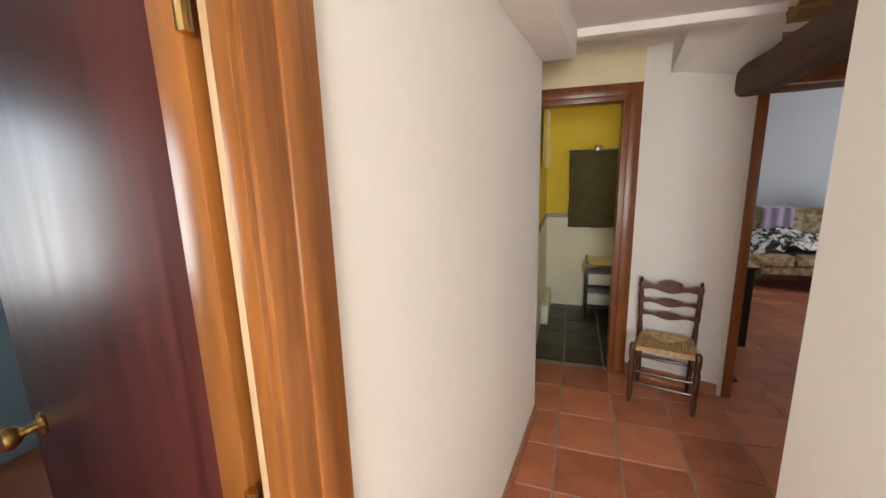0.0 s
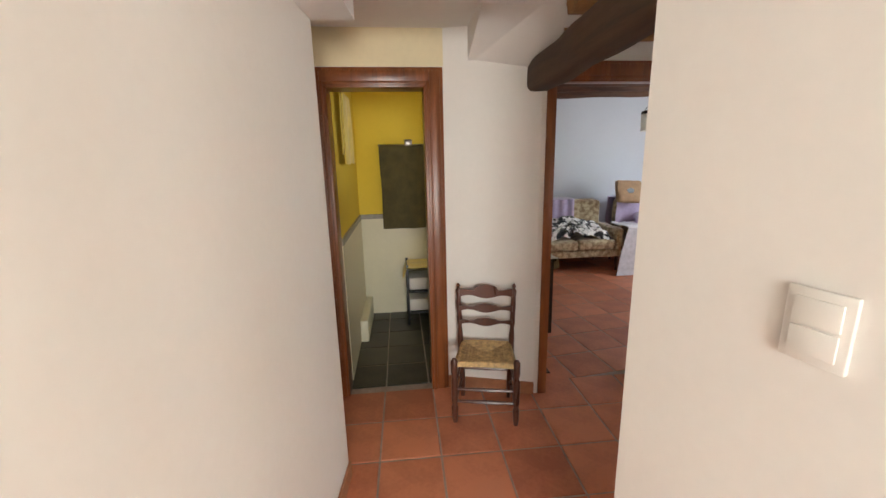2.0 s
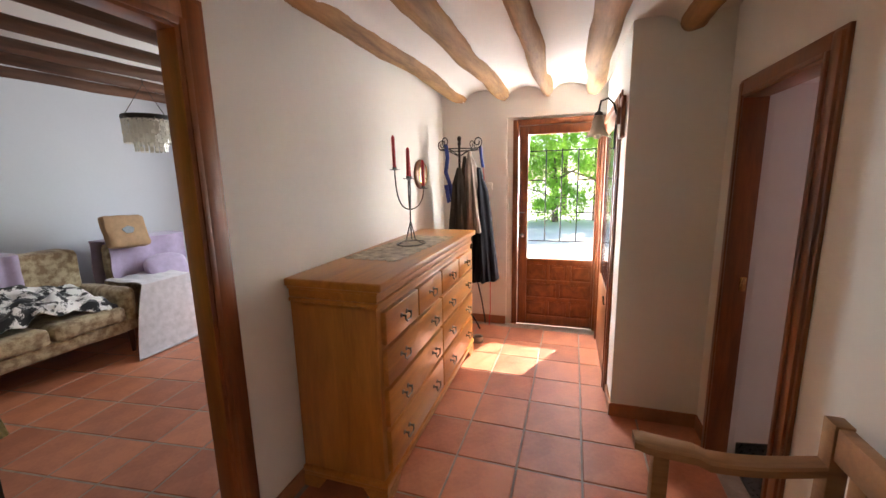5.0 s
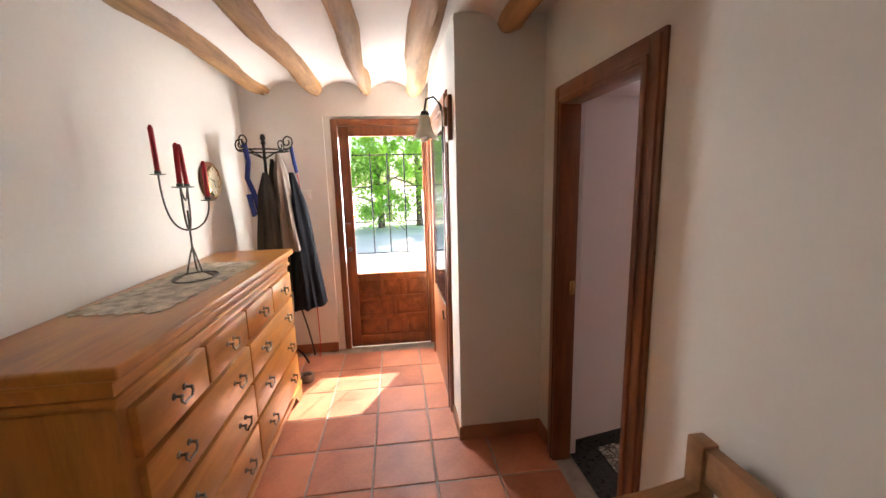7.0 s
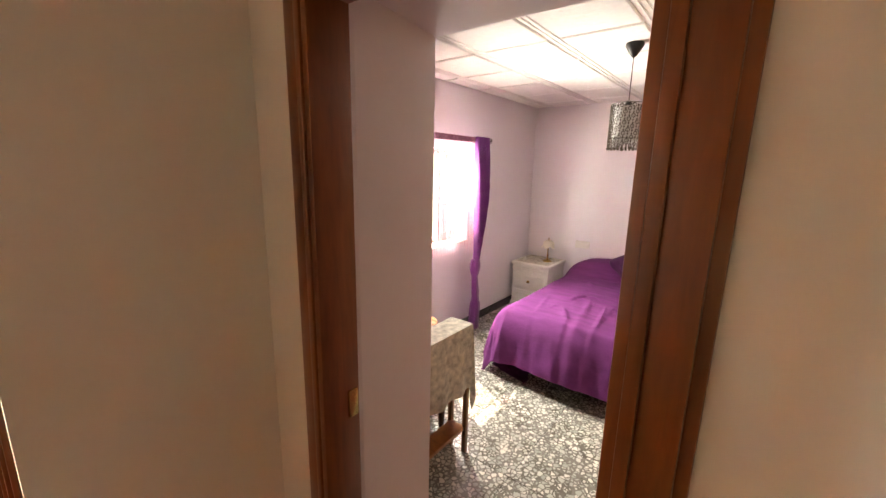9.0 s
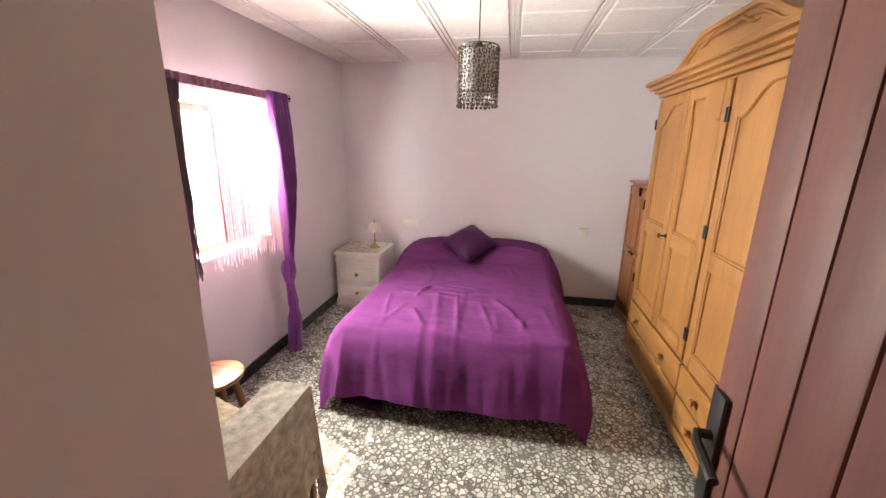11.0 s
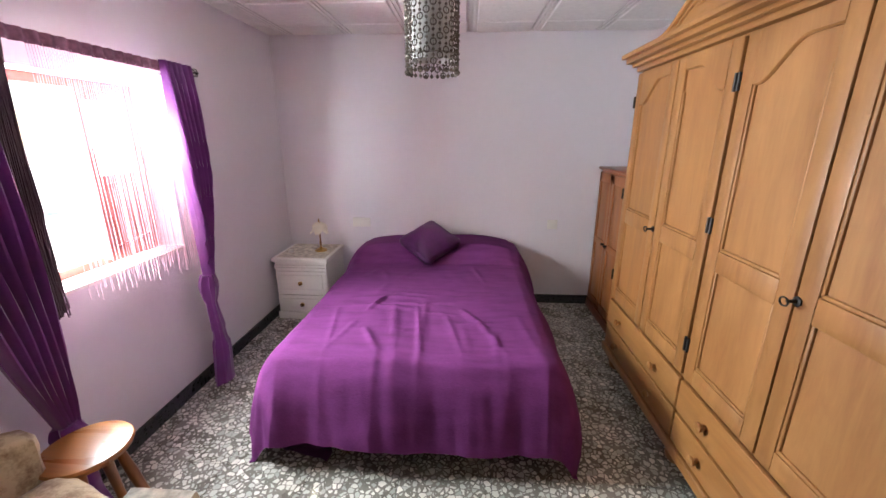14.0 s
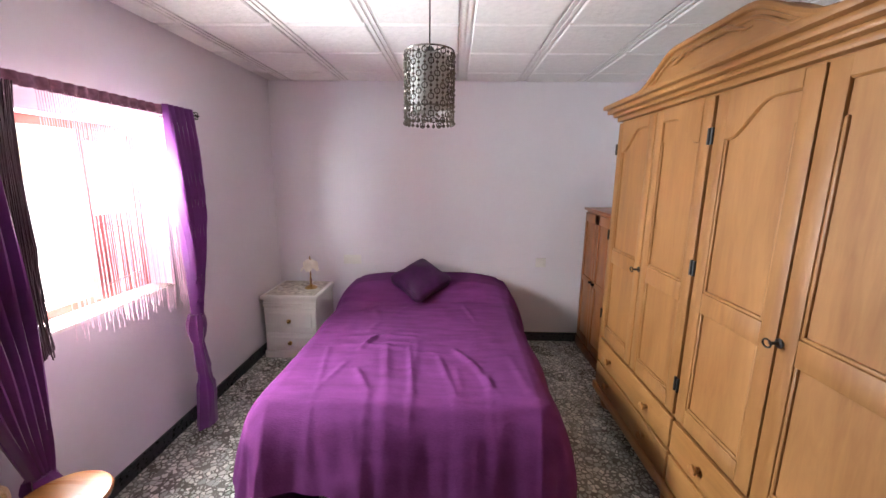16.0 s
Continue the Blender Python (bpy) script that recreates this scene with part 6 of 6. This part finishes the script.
tied_curtain(-1.34, -1.13, -1.20, 0.68, 0.03, "purple satin curtain tied in a long knot beside the window", 0.4)
tied_curtain(-0.36, -0.05, -0.33, 0.42, 0.03, "purple satin curtain knotted near the floor beside the stool", 2.2, -0.34)
vl = thing("string_curtain", (RX, -0.8, RZ), "pink mauve string curtain hanging from the rod", "string curtain")
bm = B()
sheet(bm, lambda u, v: (RX - 0.013 + 0.006 * math.sin(u * 130), -1.15 + u * 1.0, RZ + 0.016 - v * 0.045), 160, 4)
thicken(bm, 0.002)
part("heading", bm, mat("mauve_heading_tape", (0.30, 0.13, 0.20), 0.8, var=0.2, scale=30, bump=0.3), vl, "gathered mauve heading tape")
bm = B()
rs = random.Random(4)
for k in range(90):
    y = -1.16 + 0.62 * (k / 90) ** 1.4
    zb = 0.80 + rs.uniform(-0.05, 0.03) + 0.06 * (k / 90)
    w = rs.uniform(0.0006, 0.0011)
    dx, dy = rs.uniform(-0.006, 0.006), rs.uniform(-0.012, 0.012)
    tube(bm, [(RX - 0.012, y, RZ - 0.02), (RX - 0.012 + dx * 0.5, y + dy * 0.4, 1.3), (RX - 0.012 + dx, y + dy, zb)], w, 3)
part("thread", bm, STRING, vl, kind="stuff")
# bunch of the same threads, coloured dark for the shade it hangs in
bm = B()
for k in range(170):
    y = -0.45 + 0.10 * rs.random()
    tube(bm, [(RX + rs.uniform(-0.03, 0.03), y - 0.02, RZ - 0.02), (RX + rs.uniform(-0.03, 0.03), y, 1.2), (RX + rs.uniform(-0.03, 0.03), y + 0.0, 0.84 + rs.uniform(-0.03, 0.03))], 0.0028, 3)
part("bunched_thread", bm, SHADESTRING, vl, "threads bunched to one side", kind="stuff")


def stool():
    cx, cy, H = 3.76, -0.22, 0.45
    t = thing("round_stool", (cx, cy, 0), "small round varnished wooden stool by the window", "stool")
    bm = B()
    lathe(bm, cx, cy, [(0.10, H - 0.03), (0.125, H - 0.024), (0.13, H - 0.01), (0.125, H - 0.002), (0.10, H), (0.0, H)], 32)
    part("seat", bm, AMBERX, t)
    for k in range(4):
        a = k * math.pi / 2 + 0.5
        ux, uy = math.cos(a), math.sin(a)
        bm = B()
        tube(bm, [(cx + ux * (0.075 + 0.085 * s), cy + uy * (0.075 + 0.085 * s), (H - 0.028) * (1 - s) + 0.002) for s in (0, 0.15, 0.3, 0.5, 0.7, 0.85, 1)], [0.013, 0.016, 0.018, 0.017, 0.015, 0.016, 0.012], 10)
        part("leg", bm, AMBERZ, t)


AMBERX = wood("amber_varnished_stool_seat", (0.36, 0.135, 0.028), (0.2, 0.065, 0.014), "x", 0.28, coat=0.3)
stool()
sofa("floral_armchair", -0.36, 0.36, -0.36, 0.36, 1, "beige floral upholstered armchair in the bedroom", "armchair", pose(3.66, 0.27, 0, 0, 0, -20), 0.80)


def lace_table():
    x0, x1, y0, y1, H = 3.05, 3.17, 0.18, 0.72, 0.75
    t = thing("side_table", (3.11, 0.45, 0), "slim wooden side table under a cream lace cloth", "table")
    for x in (x0 + 0.012, x1 - 0.012):
        for y in (y0 + 0.012, y1 - 0.012):
            bm = B()
            box(bm, (x - 0.012, y - 0.012, 0), (x + 0.012, y + 0.012, H - 0.02), 0.002)
            part("leg", bm, AMBERZ, t)
    bm = B()
    box(bm, (x0, y0, H - 0.02), (x1, y1, H), 0.003)
    part("tabletop", bm, AMBERZ, t)
    bm = B()
    box(bm, (x0 + 0.01, y0 + 0.01, 0.14), (x1 - 0.01, y1 - 0.01, 0.16), 0.003)
    part("low_shelf", bm, AMBERZ, t)
    bm = B()
    hem = 0.40
    def f(u, v):
        px, py = x0 - hem + u * (x1 - x0 + 2 * hem), y0 - hem + v * (y1 - y0 + 2 * hem)
        cx, cy = min(max(px, x0), x1), min(max(py, y0), y1)
        d = math.hypot(px - cx, py - cy)
        if d < 1e-6:
            return (cx, cy, H + 0.003)
        ux, uy = (px - cx) / d, (py - cy) / d
        al = cx + cy + math.atan2(uy, ux) * 0.2
        out = 0.008 + 0.03 * d + 0.035 * d * math.sin(al * 40) + 0.02 * d * nz(al * 9, 2)
        return (cx + ux * out, cy + uy * out, H + 0.003 - 0.88 * d)
    sheet(bm, f, 60, 70)
    thicken(bm, 0.002)
    solid("lace_tablecloth", bm, LACE, "cream lace tablecloth hanging over the side table", "tablecloth")


lace_table()

# ---- outside ----
bm = B()
box(bm, (-60, -60, -0.25), (120, 120, -0.10))
structure("ground", bm, PAVE, "pale sunlit paving outside the house")
bm = B()
box(bm, (4.40, 1.55, -0.15), (4.95, 2.75, -0.012), 0.01)
structure("step_entrance", bm, PAVE, "pale stone doorstep")


def leafy(name, cx, cy, h, r, n, label, cat, seed, trunk=True):
    t = thing(name, (cx, cy, -0.1), label, cat)
    rs = random.Random(seed)
    bm = B()
    tube(bm, [(cx, cy, -0.1), (cx + 0.06, cy, h * 0.25), (cx - 0.05, cy + 0.08, h * 0.55), (cx, cy, h * 0.8)], [0.13, 0.10, 0.07, 0.03], 10)
    for k in range(7):
        a = rs.uniform(0, 6.28)
        z = h * rs.uniform(0.2, 0.6)
        tube(bm, [(cx, cy, z), (cx + math.cos(a) * r * 0.4, cy + math.sin(a) * r * 0.4, z + 0.3), (cx + math.cos(a) * r * 0.8, cy + math.sin(a) * r * 0.8, z + 0.45)], [0.05, 0.03, 0.012], 6)
    part("trunk", bm, BARK, t)
    clumps = []
    for k in range(46):
        a, q = rs.uniform(0, 6.28), rs.random() ** 0.5
        clumps.append((cx + math.cos(a) * r * q, cy + math.sin(a) * r * q, h * rs.uniform(0.08 if not trunk else 0.25, 1.0), rs.uniform(0.25, 0.5)))
    vs, fs = [], []
    for k in range(n):
        x, y, z, s = clumps[rs.randrange(len(clumps))]
        p = Vector((x + rs.gauss(0, s * 0.5), y + rs.gauss(0, s * 0.5), max(-0.05, z + rs.gauss(0, s * 0.45))))
        R = Euler((rs.uniform(-1, 1), rs.uniform(-1, 1), rs.uniform(0, 6.28))).to_matrix()
        l, w = rs.uniform(0.05, 0.10), rs.uniform(0.02, 0.04)
        i = len(vs)
        for q in ((-l, 0, 0), (0, -w, 0.01), (l, 0, -0.01), (0, w, 0.01)):
            vs.append(p + R @ Vector(q))
        fs.append((i, i + 1, i + 2, i + 3))
    me = bpy.data.meshes.new("crown")
    me.from_pydata(vs, [], fs)
    me.materials.append(LEAF)
    c = new("crown", me)
    c.parent = t
    c.matrix_parent_inverse = Matrix.Translation(-Vector(t.location))
    c["kind"] = "stuff"


for i, (x, y, h, r) in enumerate(((9.5, 1.2, 4.2, 1.5), (9.8, 3.2, 4.6, 1.6), (9.0, 2.2, 2.4, 1.2), (10.5, 0.0, 4.4, 1.5), (9.2, 4.4, 3.2, 1.3), (11.5, 2.0, 6.0, 2.2), (9.4, -2.6, 3.6, 1.4), (10.5, -4.6, 4.6, 1.7), (12.0, -1.2, 6.0, 2.2), (12, 5.0, 6.0, 2.2))):
    leafy("garden_tree", x + 6.0, y * 1.4 - 0.6, h * 1.4, r * 1.35, 8000, "leafy sunlit green tree beyond the paving", "tree", 30 + i, h > 4)

# ---- floor tiles ----
def tiles(parent, x0, y0, nx, ny, pitch, gap, top, mt, rot, keep, bevel=0.004):
    bm = B()
    s = pitch / 2 - gap / 2
    box(bm, (-s, -s, -0.012), (s, s, 0), bevel, seg=1)
    finish(bm, False)
    me = bpy.data.meshes.new("tile")
    bm.to_mesh(me)
    bm.free()
    me.materials.append(mt)
    rt = random.Random(3)
    ca, sa = math.cos(rot), math.sin(rot)
    for i in range(nx):
        for j in range(ny):
            u, v = i * pitch, j * pitch
            x, y = x0 + u * ca - v * sa, y0 + u * sa + v * ca
            if keep(x, y):
                o = new("tile", me)
                o.location = (x, y, top + rt.uniform(-0.0008, 0.0008))
                o.rotation_euler = (rt.uniform(-0.002, 0.002), rt.uniform(-0.002, 0.002), rot)
                o.parent = parent
                o.matrix_parent_inverse = Matrix.Identity(4)


def in_hall(x, y):
    if y > 3.34:
        return False
    if x < 0.42:
        return x > -0.9 and y > -1.6
    if x < 0.8:
        return y > 1.1 or (x < 0.75 and y > -1.6)
    return y > 1.22 and x < 4.45


tiles(floor_hall, -1.155, -1.8, 19, 17, 0.3275, 0.009, 0, TERRA, -0.012, in_hall)
tiles(floor_sit, 0.62, 3.02, 13, 13, 0.3275, 0.009, -0.0015, TERRA, 0.12, lambda x, y: 0.6 < x < 4.5 and 3.36 < y < 6.75)
tiles(floor_bath, -0.42, 3.47, 5, 5, 0.30, 0.008, 0.008, SLATE, 0.0, lambda x, y: True)
tiles(floor_bed, 0.98, -2.40, 9, 9, 0.40, 0.003, 0.008, TERRAZZO, 0.0, lambda x, y: y < 0.70 or 2.0 < x < 2.8, 0.001)
